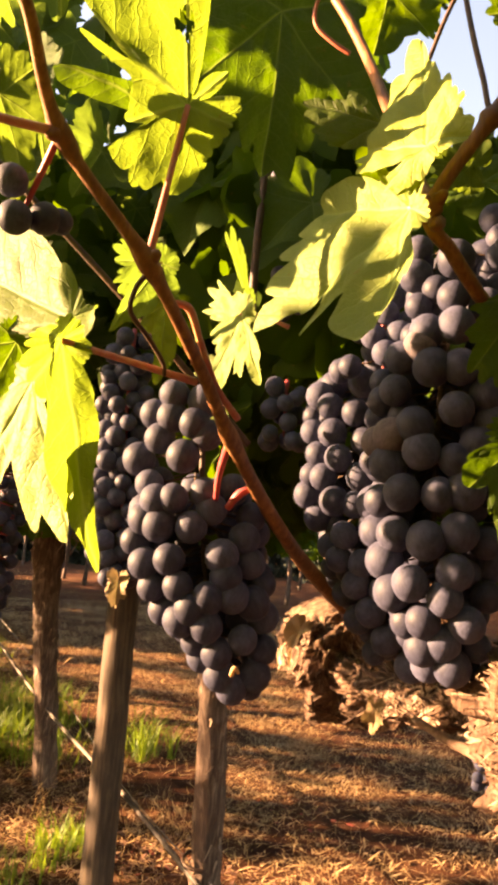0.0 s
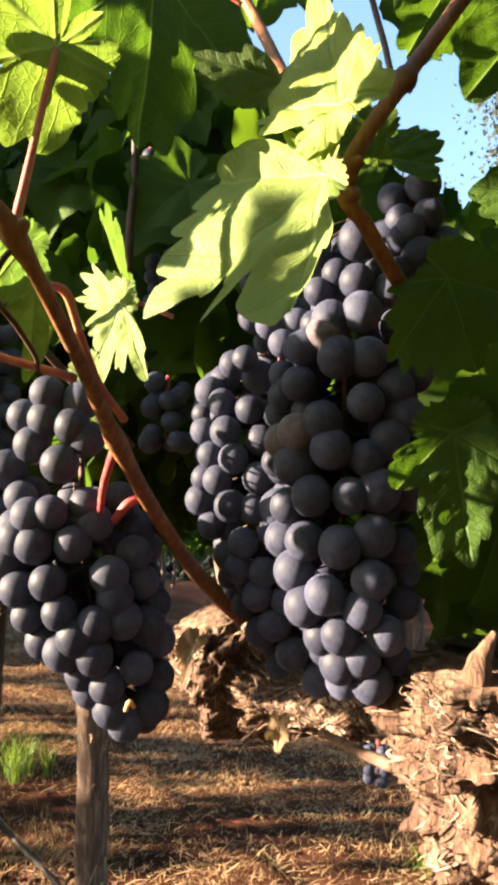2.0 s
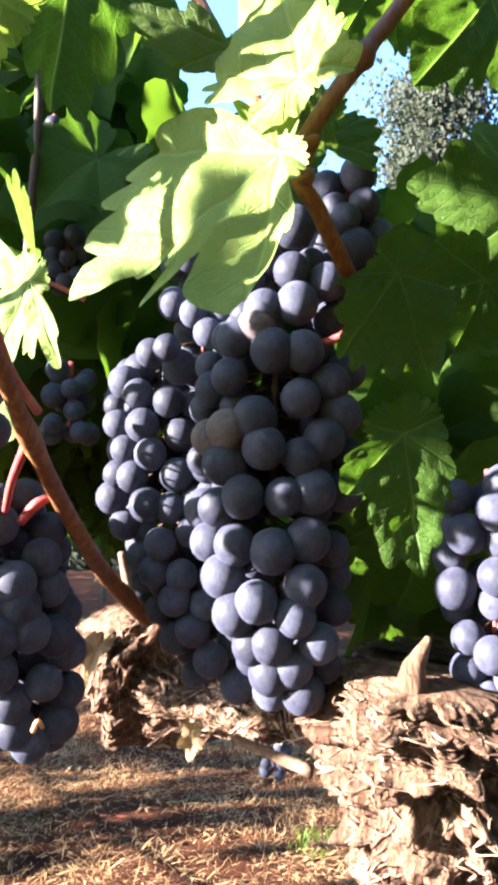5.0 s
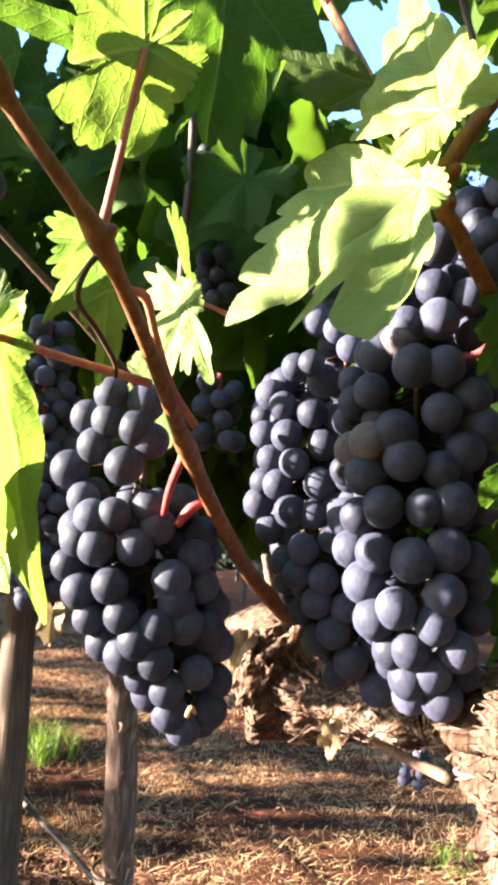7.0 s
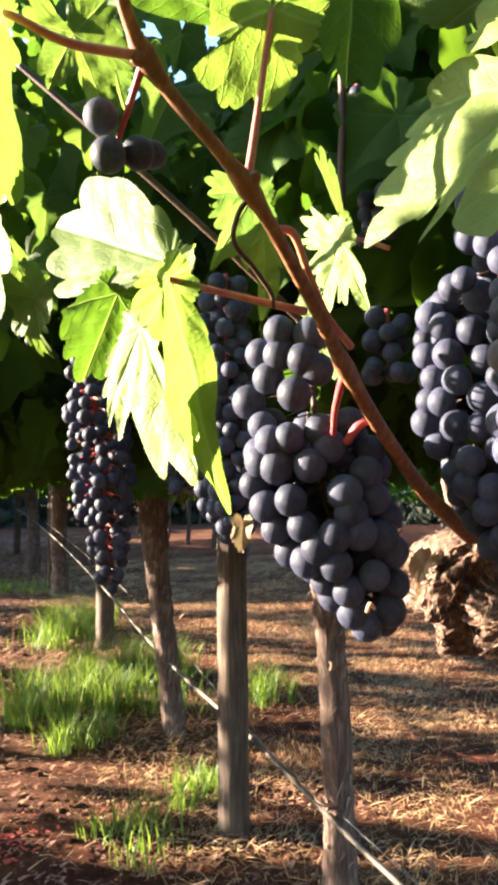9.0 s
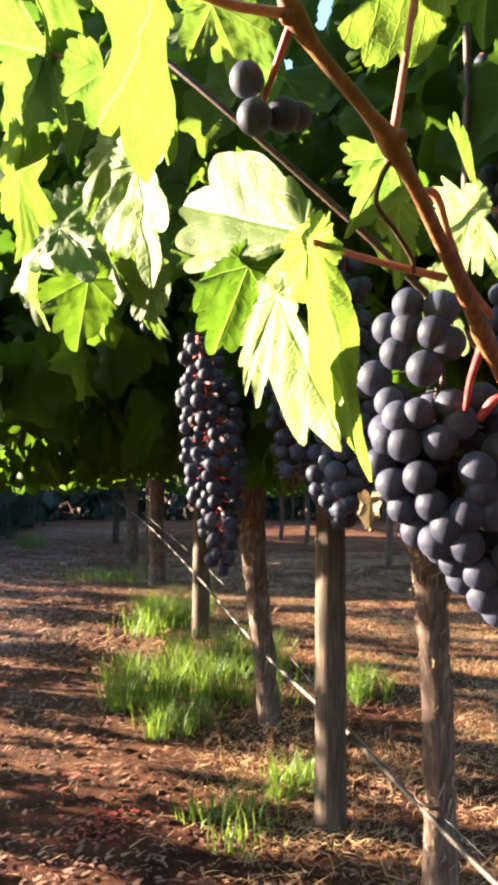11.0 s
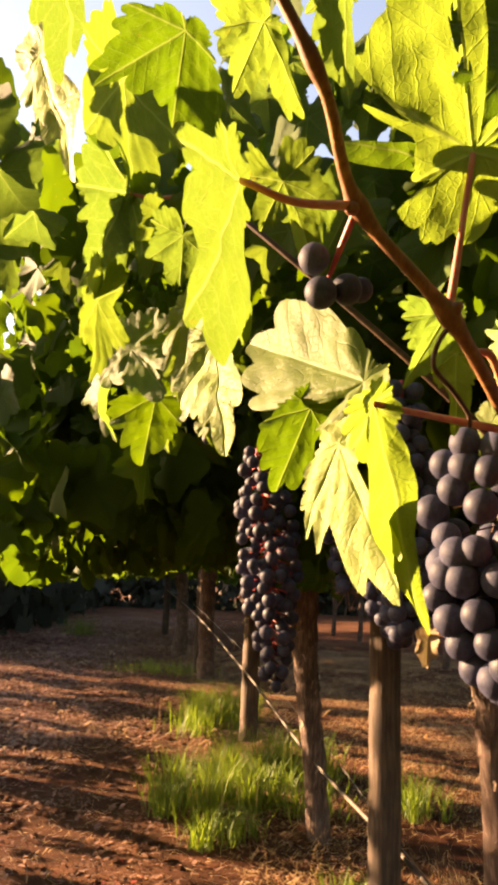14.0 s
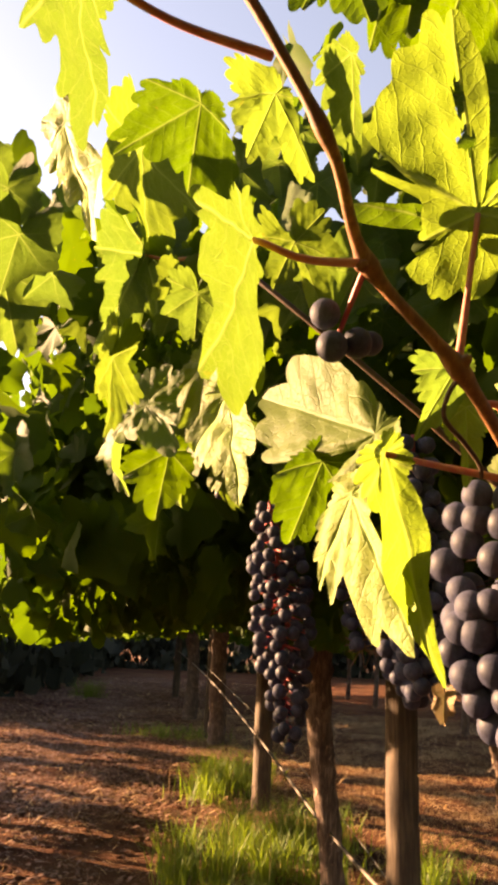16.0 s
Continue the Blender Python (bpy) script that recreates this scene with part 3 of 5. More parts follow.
# ---------------------------------------------------------------- posts, trunks, hose
def flakes(points, radii, count, seed, size, parent, label="peeling pale bark strips", slim=1.0, broad=1.0):
    """Peeling strips of bark, thin and curled, along a limb: one part."""
    rnd = random.Random(seed)
    path = [Vector(p) for p in smooth_path(points, 8)]
    rad = np.interp(np.linspace(0, 1, len(path)), np.linspace(0, 1, len(radii)), radii)
    verts, faces = [], []
    for _ in range(count):
        i = rnd.randrange(1, len(path) - 1)
        tan = (path[i + 1] - path[i - 1]).normalized()
        a = rnd.uniform(0, 2 * math.pi)
        o1 = tan.orthogonal().normalized()
        out = (o1 * math.cos(a) + tan.cross(o1) * math.sin(a)).normalized()
        across = tan.cross(out)
        twist = rnd.uniform(-0.7, 0.7) * slim
        run = (tan * math.cos(twist) + across * math.sin(twist)) * rnd.choice((1, -1))
        wide = run.cross(out).normalized()
        ln, w = size * rnd.uniform(0.5, 1.6), size * rnd.uniform(0.07, 0.26) * slim * broad
        start = path[i] + out * rad[i] * rnd.uniform(0.93, 1.02) + tan * rnd.uniform(-0.01, 0.01)
        lift = rnd.uniform(0.05, 0.7) ** 1.7 * slim
        base, thick = len(verts), size * 0.02
        for k in range(5):
            f = k / 4
            c = start + run * ln * (f - 0.1) + out * ln * lift * f * f + wide * w * 1.3 * math.sin(f * 3.4 + a)
            ww = w * (1 - 0.75 * f * f) * rnd.uniform(0.7, 1.1)
            curl = out * ww * 0.35
            for q in (c - wide * ww + curl, c + wide * ww + curl, c + wide * ww + curl - out * thick, c - wide * ww + curl - out * thick, c - out * thick, c):
                verts.append(q)
        for k in range(4):
            p, q = base + k * 6, base + k * 6 + 6
            for u, v in ((0, 5), (5, 1), (1, 2), (2, 4), (4, 3), (3, 0)):
                faces.append((p + u, p + v, q + v, q + u))
    ob = part("peeling_bark", mesh_of("peeling_bark", verts, faces), M_FLAKE, None, label)
    ob["kind"] = "stuff"
    return under(ob, parent)


def post(place, top, radius, seed, lean=(0, 0)):
    """A round weathered stake with a chamfered top."""
    ob = thing("wooden_post", place, "weathered round wooden trellis post standing in dry soil", "post", "posts of the vine row")
    pts = [(place[0] + lean[0] * k, place[1] + lean[1] * k, -0.15 + (top + 0.15) * k) for k in (0, 0.25, 0.5, 0.75, 1)]
    tube_part("shaft", M_POST, ob, pts, [radius * 1.06, radius * 1.02, radius, radius * 0.98, radius * 0.94], sides=20, steps=10, rough=0.035, scale=22, seed=seed, ridge=0.02)
    return ob


def trunk(place, points, radii, seed, label, strips=60, group="vine trunks of the row"):
    ob = thing("grapevine", place, label, "grapevine", group)
    tube_part("trunk", M_TRUNK, ob, points, radii, sides=22, steps=14, rough=0.16, scale=24, seed=seed, ridge=0.16)
    if strips:
        flakes(points, radii, strips * 3, seed + 50, 0.022, ob)
    return ob


def lift(p, z):
    return (p[0], p[1], z)


# the vine behind the front clusters, and its neighbours down the row
A = (-0.0234, 1.7808, 0.2018)
vine_a = trunk(lift(A, 0), [lift(A, -0.1), lift((-0.0256, 1.7732, 0.2646), 0.2), (-0.0345, 1.7431, 0.5158), (-0.0411, 1.7205, 0.7043), (-0.058, 1.6958, 0.8798)], [0.045, 0.036, 0.034, 0.037, 0.05], 1, "slim twisted vine trunk tied to its row")
tie = tube([Vector((-0.0386, 1.7759, 0.2268)) + Vector((0.041 * math.cos(a), 0.041 * math.sin(a), 0.006 * math.sin(a))) for a in np.linspace(0, 6.2, 12)], [0.004, 0.004], sides=6, steps=2)
under(part("tie", mesh_of("tie", *tie), M_CANE_DARK, None, "dark strap round the trunk"), vine_a)
B = (-0.318, 2.079, 0)
post(B, 1.05, 0.043, 2)
C = (-0.659, 2.862, 0)
vine_c = trunk(C, [lift(C, -0.1), (-0.6833, 2.926, 0.0495), (-0.7101, 2.879, 0.4063), (-0.7287, 2.8467, 0.6517), (-0.745, 2.8077, 0.9642)], [0.062, 0.046, 0.043, 0.046, 0.06], 3, "slim leaning vine trunk on dry soil")
D = (-1.466, 4.448, -0)
post(D, 1.1, 0.055, 4)
E_FOOT = (-2.74, 6.94, 0)
vine_e = trunk(E_FOOT, [lift(E_FOOT, -0.1), (-2.7345, 6.9365, 0.2134), (-2.7443, 6.8964, 0.5531), (-2.6977, 6.817, 1.4043)], [0.1, 0.08, 0.075, 0.09], 5, "thick old vine trunk beside a slim stake", 30)
E_STAKE = (-2.963, 7.246, 0)
post(E_STAKE, 1.2, 0.035, 6)
for k, (fx, fy, kind) in enumerate(((-3.864, 8.831, 1), (-5.582, 12.169, 0), (-13.429, 27.633, 1))):
    if kind:
        trunk((fx, fy, 0), [(fx, fy, -0.1), (fx + 0.03, fy, 0.4), (fx, fy + 0.03, 0.8), (fx - 0.05, fy, 1.15)], [0.1, 0.08, 0.075, 0.1], 7 + k, "old vine trunk far down the row", 0)
    else:
        post((fx, fy, 0), 1.3, 0.06, 7 + k)

hose = tube_part("drip_hose", M_HOSE, None, [(0.126, 1.4978, 0.1463), (-0.0004, 1.6661, 0.1837), (-0.2862, 2.1519, 0.2426), (-0.738, 2.9569, 0.2905), (-1.5583, 4.5356, 0.4164), (-2.9806, 7.1335, 0.623), (-5.9843, 12.9381, 0.7928)], [0.0065] * 7, sides=8, steps=10)
tagged(hose, "grey-brown drip irrigation hose strung along the row", "hose")
wire = tube_part("trellis_wire", M_WIRE, None, [(0.1323, 1.5519, 0.148), (0.0008, 1.718, 0.1916), (-0.2844, 2.2057, 0.2345), (-0.6495, 2.9827, 0.293), (-1.5366, 4.6418, 0.4631), (-2.9803, 7.1239, 0.7115)], [0.0014] * 6, sides=6, steps=8)
tagged(wire, "thin steel trellis wire strung along the row", "wire")

def limb_skin(points, radii, seed, swirl):
    """The uneven surface of an old limb: gives the place at u along it, angle a round it, h above it."""
    path = [Vector(p) for p in smooth_path(points, 40)]
    n = len(path)
    rad = np.interp(np.linspace(0, 1, n), np.linspace(0, 1, len(radii)), radii)
    long = sum((path[i + 1] - path[i]).length for i in range(n - 1))
    frames, side = [], None
    for i in range(n):
        tan = (path[min(i + 1, n - 1)] - path[max(i - 1, 0)]).normalized()
        side = tan.orthogonal().normalized() if side is None else (side - tan * side.dot(tan)).normalized()
        frames.append((side, tan.cross(side)))
    run = long / float(np.mean(rad))

    def skin(u, a, h=0.0):
        i = min(max(u, 0.0), 1.0) * (n - 1)
        k = min(int(i), n - 2)
        q, r = path[k].lerp(path[k + 1], i - k), float(rad[k] + (rad[k + 1] - rad[k]) * (i - k))
        b, z = a + swirl * u, u * run
        lump = noise.fractal(Vector((math.cos(a) * 0.9, math.sin(a) * 0.9, z * 0.9 + seed * 3.1)), 1.0, 2.0, 3)
        groove = abs(noise.noise(Vector((math.cos(b) * 2.4, math.sin(b) * 2.4, z * 0.2 + seed))))
        fine = abs(noise.noise(Vector((math.cos(b) * 7.5, math.sin(b) * 7.5, z * 0.3 + seed))))
        hair = noise.noise(Vector((math.cos(b) * 22, math.sin(b) * 22, z * 0.8 + seed)))
        w = frames[k][0] * math.cos(a) + frames[k][1] * math.sin(a)
        return q + w * (r * (1 + 0.42 * lump + 0.5 * (groove - 0.22) + 0.36 * (fine - 0.22) + 0.035 * hair) + h)

    return skin, long, rad


def gnarled_limb(name, vine, points, radii, seed, swirl, count, label):
    """An old limb with ridged, swirling bark, and thin ribbons of bark that lift from it."""
    skin, long, rad = limb_skin(points, radii, seed, swirl)
    sides, rows = 170, 260
    along = [1 - (1 - i / (rows - 1)) ** (2 if name == "trunk" else 1) for i in range(rows)]
    verts = [skin(u, 2 * math.pi * k / sides) for u in along for k in range(sides)]
    faces = [(i * sides + k, i * sides + (k + 1) % sides, (i + 1) * sides + (k + 1) % sides, (i + 1) * sides + k) for i in range(rows - 1) for k in range(sides)]
    faces += [tuple(reversed(range(sides))), tuple(range((rows - 1) * sides, rows * sides))]
    under(part(name, mesh_of(name, verts, faces), M_BARK, None, label), vine)
    rnd = random.Random(seed)
    for kind, share, size, wide, rise in (("flat ribbons of peeling bark", 1.7, 0.03, 0.0008, 0.12), ("curled shreds of lifting bark", 1.0, 0.014, 0.001, 0.6)):
        verts, faces = [], []
        for _ in range(int(count * share)):
            u, a = rnd.uniform(0.12 if name == "trunk" else 0.0, 0.99), rnd.uniform(0, 2 * math.pi)
            r = float(np.interp(u, np.linspace(0, 1, len(rad)), rad))
            ln, w = size * rnd.uniform(0.4, 1.5), wide * rnd.uniform(0.35, 1.5)
            way, bend, turn = rnd.choice((1, -1)), rnd.gauss(0, 0.35), rnd.uniform(-1, 1)
            lift, phase = rise * rnd.random() ** 1.5, rnd.uniform(0, 6)
            base = len(verts)
            for k in range(7):
                f = k / 6
                uk = u + way * ln * f / long
                ak = a - swirl * (uk - u) + (bend * f + 0.25 * math.sin(f * 4 + phase)) * ln / r
                h = 0.0006 + ln * lift * f * f + 0.0006 * math.sin(f * 7 + phase)
                ww = w * (1 - 0.8 * f * f) * (0.75 + 0.35 * math.sin(phase + 5 * f)) / r
                tilt = w * turn * f
                verts += [skin(uk, ak - ww, h + tilt), skin(uk, ak + ww, h - tilt), skin(uk, ak + ww, h - tilt - 0.0003), skin(uk, ak - ww, h + tilt - 0.0003)]
            for k in range(6):
                p, q = base + k * 4, base + k * 4 + 4
                faces += [(p + e, p + (e + 1) % 4, q + (e + 1) % 4, q + e) for e in range(4)]
        ob = part("peeling_bark", mesh_of("peeling_bark", verts, faces), M_FLAKE, None, kind)
        ob["kind"] = "stuff"
        under(ob, vine)


# ---------------------------------------------------------------- the near vine: gnarled trunk, arm, canes
near_vine = thing("grapevine", (0.30, 0.45, 0.0), "gnarled old grapevine with peeling bark and green leaves", "grapevine", "vine trunks of the row")
TRUNK = [(0.31, 0.42, -0.1), (0.28, 0.4, 0.3), (0.208, 0.386, 0.7275), (0.19, 0.378, 0.8), (0.17, 0.3675, 0.8625), (0.168, 0.359, 0.8925)]
TRUNK_R = [0.05, 0.04, 0.029, 0.036, 0.047, 0.032]
gnarled_limb("trunk", near_vine, TRUNK, TRUNK_R, 2, 2.2, 900, "twisted trunk with deep ridged bark")
ARM = [(0.1784, 0.385, 0.85), (0.173, 0.4462, 0.847), (0.1714, 0.5348, 0.838), (0.1459, 0.6069, 0.836), (0.1114, 0.6586, 0.8434), (0.0831, 0.6702, 0.8663), (0.0726, 0.6657, 0.8871)]
ARM_R = [0.026, 0.016, 0.015, 0.024, 0.051, 0.049, 0.026]
gnarled_limb("arm", near_vine, ARM, ARM_R, 5, -1.6, 900, "knotted arm with peeling bark")
tube_part("spur", M_FLAKE, near_vine, [(0.168, 0.49, 0.812), (0.149, 0.5096, 0.8183), (0.128, 0.522, 0.8275)], [0.0042, 0.0036, 0.0028], sides=8, steps=6, rough=0.1, scale=90, label="dead pale twig")
tube_part("spur", M_BARK, near_vine, [(0.152, 0.356, 0.87), (0.15, 0.35, 0.886), (0.152, 0.349, 0.897), (0.159, 0.348, 0.909)], [0.01, 0.0075, 0.005, 0.0015], sides=12, steps=8, rough=0.2, scale=120, label="curved dead stub of an old cane")
tube_part("spur", M_FLAKE, near_vine, [(0.0817, 0.6382, 0.9089), (0.0775, 0.6373, 0.9262), (0.0738, 0.6365, 0.9413)], [0.004, 0.0035, 0.003], sides=8, steps=6, rough=0.1, scale=90, label="short dead spur")

CANE = [(-0.1209, 0.1861, 1.1773), (-0.1085, 0.2019, 1.1577), (-0.0904, 0.2301, 1.122), (-0.0841, 0.2699, 1.0941), (-0.0499, 0.3038, 1.056), (-0.0273, 0.354, 1.024), (-0.0095, 0.3895, 0.9934), (0.0163, 0.4501, 0.9586), (0.0478, 0.5271, 0.9264), (0.0873, 0.5948, 0.8954)]
tube_part("cane", M_CANE, near_vine, CANE, [0.0022, 0.0023, 0.0024, 0.0027, 0.003, 0.0033, 0.0038, 0.0044, 0.0053, 0.007], sides=14, steps=12, rough=0.05, scale=160,
          knots=((0.335, 0.75, 0.016), (0.445, 0.7, 0.016), (0.665, 0.35, 0.02), (0.2, 0.55, 0.016)), label="red-brown ripened cane")
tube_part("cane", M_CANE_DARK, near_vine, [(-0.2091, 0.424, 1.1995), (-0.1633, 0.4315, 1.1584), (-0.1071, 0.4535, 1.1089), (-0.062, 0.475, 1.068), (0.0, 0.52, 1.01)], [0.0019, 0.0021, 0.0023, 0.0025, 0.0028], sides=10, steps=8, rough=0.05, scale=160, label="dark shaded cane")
tube_part("cane", M_CANE, near_vine, [(0.1285, 0.267, 1.1748), (0.1029, 0.2737, 1.1369), (0.0901, 0.2755, 1.1176), (0.0683, 0.2809, 1.0792), (0.08, 0.2885, 1.0638), (0.0988, 0.3032, 1.0491), (0.1228, 0.3281, 1.0399)], [0.0031, 0.0031, 0.0032, 0.0031, 0.0031, 0.0032, 0.0034], sides=14, steps=12, rough=0.05, scale=160,
          knots=((0.5, 0.7, 0.02), (0.33, 0.6, 0.015)), label="orange-brown ripened cane")
tube_part("cane", M_CANE, near_vine, [(0.0306, 0.386, 1.2641), (0.0429, 0.3798, 1.2378), (0.0535, 0.365, 1.2011), (0.0654, 0.3206, 1.1258), (0.0691, 0.2825, 1.0806)], [0.003, 0.003, 0.003, 0.003, 0.003], sides=12, steps=10, rough=0.05, scale=160, label="orange-brown ripened cane")
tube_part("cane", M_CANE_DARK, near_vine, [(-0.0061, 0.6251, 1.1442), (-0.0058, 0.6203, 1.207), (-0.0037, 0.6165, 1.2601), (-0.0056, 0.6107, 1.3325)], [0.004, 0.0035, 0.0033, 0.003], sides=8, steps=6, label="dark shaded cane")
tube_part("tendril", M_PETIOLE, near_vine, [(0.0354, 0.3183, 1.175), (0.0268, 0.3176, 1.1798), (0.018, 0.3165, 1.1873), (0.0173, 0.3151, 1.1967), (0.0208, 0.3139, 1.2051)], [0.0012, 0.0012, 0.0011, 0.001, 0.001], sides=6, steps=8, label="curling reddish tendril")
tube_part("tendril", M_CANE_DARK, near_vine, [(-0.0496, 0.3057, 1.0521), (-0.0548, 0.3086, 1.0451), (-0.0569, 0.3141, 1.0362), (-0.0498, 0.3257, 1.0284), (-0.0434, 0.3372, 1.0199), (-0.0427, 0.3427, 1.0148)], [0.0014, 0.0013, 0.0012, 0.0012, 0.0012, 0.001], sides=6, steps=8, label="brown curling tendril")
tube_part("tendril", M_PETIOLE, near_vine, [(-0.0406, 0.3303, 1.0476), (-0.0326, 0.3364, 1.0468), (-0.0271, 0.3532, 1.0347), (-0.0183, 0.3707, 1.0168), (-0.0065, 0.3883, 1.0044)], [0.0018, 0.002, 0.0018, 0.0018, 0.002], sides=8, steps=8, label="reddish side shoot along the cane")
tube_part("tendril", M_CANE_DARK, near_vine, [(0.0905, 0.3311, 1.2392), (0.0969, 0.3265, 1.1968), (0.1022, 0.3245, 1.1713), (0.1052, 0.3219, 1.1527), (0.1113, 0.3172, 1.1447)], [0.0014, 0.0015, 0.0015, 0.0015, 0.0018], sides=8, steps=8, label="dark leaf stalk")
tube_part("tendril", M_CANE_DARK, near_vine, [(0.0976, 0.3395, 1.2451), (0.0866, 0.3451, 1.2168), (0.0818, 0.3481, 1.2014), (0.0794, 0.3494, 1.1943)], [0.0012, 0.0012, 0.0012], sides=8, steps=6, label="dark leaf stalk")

for k, (at, way) in enumerate((((0.0683, 0.2809, 1.0792), (-0.006, -0.004, 0.003)), ((0.0683, 0.2809, 1.0792), (0.004, -0.006, 0.004)), ((0.072, 0.283, 1.074), (-0.003, -0.006, -0.004)), ((-0.0499, 0.3038, 1.056), (0.005, -0.004, 0.003)), ((-0.0841, 0.2699, 1.0941), (-0.003, -0.005, -0.004)))):
    p, w = Vector(at), Vector(way)
    tube_part("bud", M_CANE, near_vine, [p, p + w * 0.6, p + w, p + w * 1.15], [0.0036, 0.0032, 0.002, 0.0008], sides=9, steps=4, rough=0.12, scale=220, seed=k, label="swollen bud on a cane's knot")

# ---------------------------------------------------------------- near leaves
PJ = (-0.0384, 0.3023, 1.131)
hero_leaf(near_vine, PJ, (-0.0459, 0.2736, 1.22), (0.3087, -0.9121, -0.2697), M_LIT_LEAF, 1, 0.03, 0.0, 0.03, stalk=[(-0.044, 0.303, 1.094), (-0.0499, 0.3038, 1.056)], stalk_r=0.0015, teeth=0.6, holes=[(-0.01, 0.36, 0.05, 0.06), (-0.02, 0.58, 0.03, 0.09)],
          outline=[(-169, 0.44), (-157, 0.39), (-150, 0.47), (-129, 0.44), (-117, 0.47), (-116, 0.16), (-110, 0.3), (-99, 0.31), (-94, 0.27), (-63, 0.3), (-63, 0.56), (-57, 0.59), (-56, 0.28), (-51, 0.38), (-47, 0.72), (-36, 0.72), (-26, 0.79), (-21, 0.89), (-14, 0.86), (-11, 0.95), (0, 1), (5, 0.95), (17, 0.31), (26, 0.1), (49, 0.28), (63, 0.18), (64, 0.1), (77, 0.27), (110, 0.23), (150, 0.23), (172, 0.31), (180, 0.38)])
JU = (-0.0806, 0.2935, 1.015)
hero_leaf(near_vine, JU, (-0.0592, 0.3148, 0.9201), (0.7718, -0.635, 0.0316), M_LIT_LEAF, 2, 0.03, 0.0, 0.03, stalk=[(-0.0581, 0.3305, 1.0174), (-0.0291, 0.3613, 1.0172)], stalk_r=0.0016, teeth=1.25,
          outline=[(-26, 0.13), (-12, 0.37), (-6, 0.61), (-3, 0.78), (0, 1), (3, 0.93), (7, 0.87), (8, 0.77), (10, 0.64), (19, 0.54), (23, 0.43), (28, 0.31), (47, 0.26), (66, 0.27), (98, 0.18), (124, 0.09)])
hero_leaf(near_vine, (-0.1033, 0.3336, 1.006), (-0.0667, 0.2915, 0.9298), (-0.5719, -0.8027, 0.1693), M_SUNLIT_LEAF, 51, 0.03, 0.0, 0.03, teeth=1.25,
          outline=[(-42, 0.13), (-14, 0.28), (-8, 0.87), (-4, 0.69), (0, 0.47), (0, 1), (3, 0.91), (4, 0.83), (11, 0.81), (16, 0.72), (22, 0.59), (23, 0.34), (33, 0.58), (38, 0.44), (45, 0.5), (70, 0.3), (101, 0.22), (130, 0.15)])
hero_leaf(near_vine, (-0.1357, 0.2468, 1.032), (-0.1243, 0.2315, 0.9832), (-0.5013, -0.8521, 0.1504), M_SUNLIT_LEAF, 52, 0.03, 0.0, 0.03, teeth=1.25,
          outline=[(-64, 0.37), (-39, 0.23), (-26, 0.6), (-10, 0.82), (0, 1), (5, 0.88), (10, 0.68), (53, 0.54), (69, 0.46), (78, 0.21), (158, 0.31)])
hero_leaf(near_vine, (-0.1948, 0.1991, 1.134), (-0.1613, 0.179, 1.064), (-0.55, -0.83, 0.1), M_SUNLIT_LEAF, 53, 0.03, 0.0, 0.03, teeth=1.25,
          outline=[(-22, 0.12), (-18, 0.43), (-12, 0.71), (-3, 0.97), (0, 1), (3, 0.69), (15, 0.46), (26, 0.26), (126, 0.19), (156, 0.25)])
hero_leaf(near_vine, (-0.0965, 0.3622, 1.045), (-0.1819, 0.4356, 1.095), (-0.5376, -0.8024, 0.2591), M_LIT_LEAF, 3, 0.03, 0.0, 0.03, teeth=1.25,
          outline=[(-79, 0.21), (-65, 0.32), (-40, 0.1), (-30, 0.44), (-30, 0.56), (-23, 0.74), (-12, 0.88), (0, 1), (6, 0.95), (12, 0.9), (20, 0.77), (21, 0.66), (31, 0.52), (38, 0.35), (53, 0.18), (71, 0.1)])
hero_leaf(near_vine, (-0.1247, 0.2379, 1.093), (-0.1254, 0.2034, 1.022), (0.9946, -0.0975, 0.0363), M_LEAF, 4, 0.03, 0.0, 0.03, stalk=[(-0.1181, 0.2345, 1.0881), (-0.104, 0.2453, 1.0851), (-0.0841, 0.2699, 1.0941)], stalk_r=0.0015, teeth=1.25,
          outline=[(-123, 0.12), (-57, 0.22), (-36, 0.52), (-34, 0.74), (-25, 0.83), (-16, 0.98), (-9, 0.99), (0, 1), (2, 0.8), (5, 0.95), (11, 0.71), (22, 0.76), (29, 0.7), (41, 0.55), (51, 0.62), (60, 0.63), (62, 0.33)])
hero_leaf(near_vine, (-0.1576, 0.1444, 1.146), (-0.1568, 0.1756, 1.087), (0.999, -0.0434, -0.0095), M_LEAF, 5, 0.03, 0.0, 0.03, stalk=[(-0.1346, 0.17, 1.1405), (-0.1089, 0.2042, 1.1494)], stalk_r=0.0015, teeth=1.25,
          outline=[(-97, 0.34), (-46, 0.31), (-13, 0.45), (-2, 0.73), (0, 1), (1, 0.67), (10, 0.88), (24, 0.83), (30, 0.75), (33, 0.55), (43, 0.65), (54, 0.67), (68, 0.57)])
hero_leaf(near_vine, (-0.3963, 0.6281, 1.346), (-0.4232, 0.5835, 1.213), (0.9427, -0.3232, -0.0826), M_LEAF, 6, 0.03, 0.0, 0.03, stalk=[(-0.3693, 0.6332, 1.3397), (-0.3338, 0.6447, 1.3444)], stalk_r=0.002, teeth=1.25,
          outline=[(-38, 0.46), (-23, 0.24), (-18, 0.7), (-6, 0.86), (0, 1), (1, 0.8), (9, 0.75), (13, 0.57), (28, 0.57), (39, 0.48), (54, 0.53), (69, 0.47), (78, 0.52), (92, 0.5), (105, 0.25), (107, 0.54), (110, 0.43), (113, 0.09)])
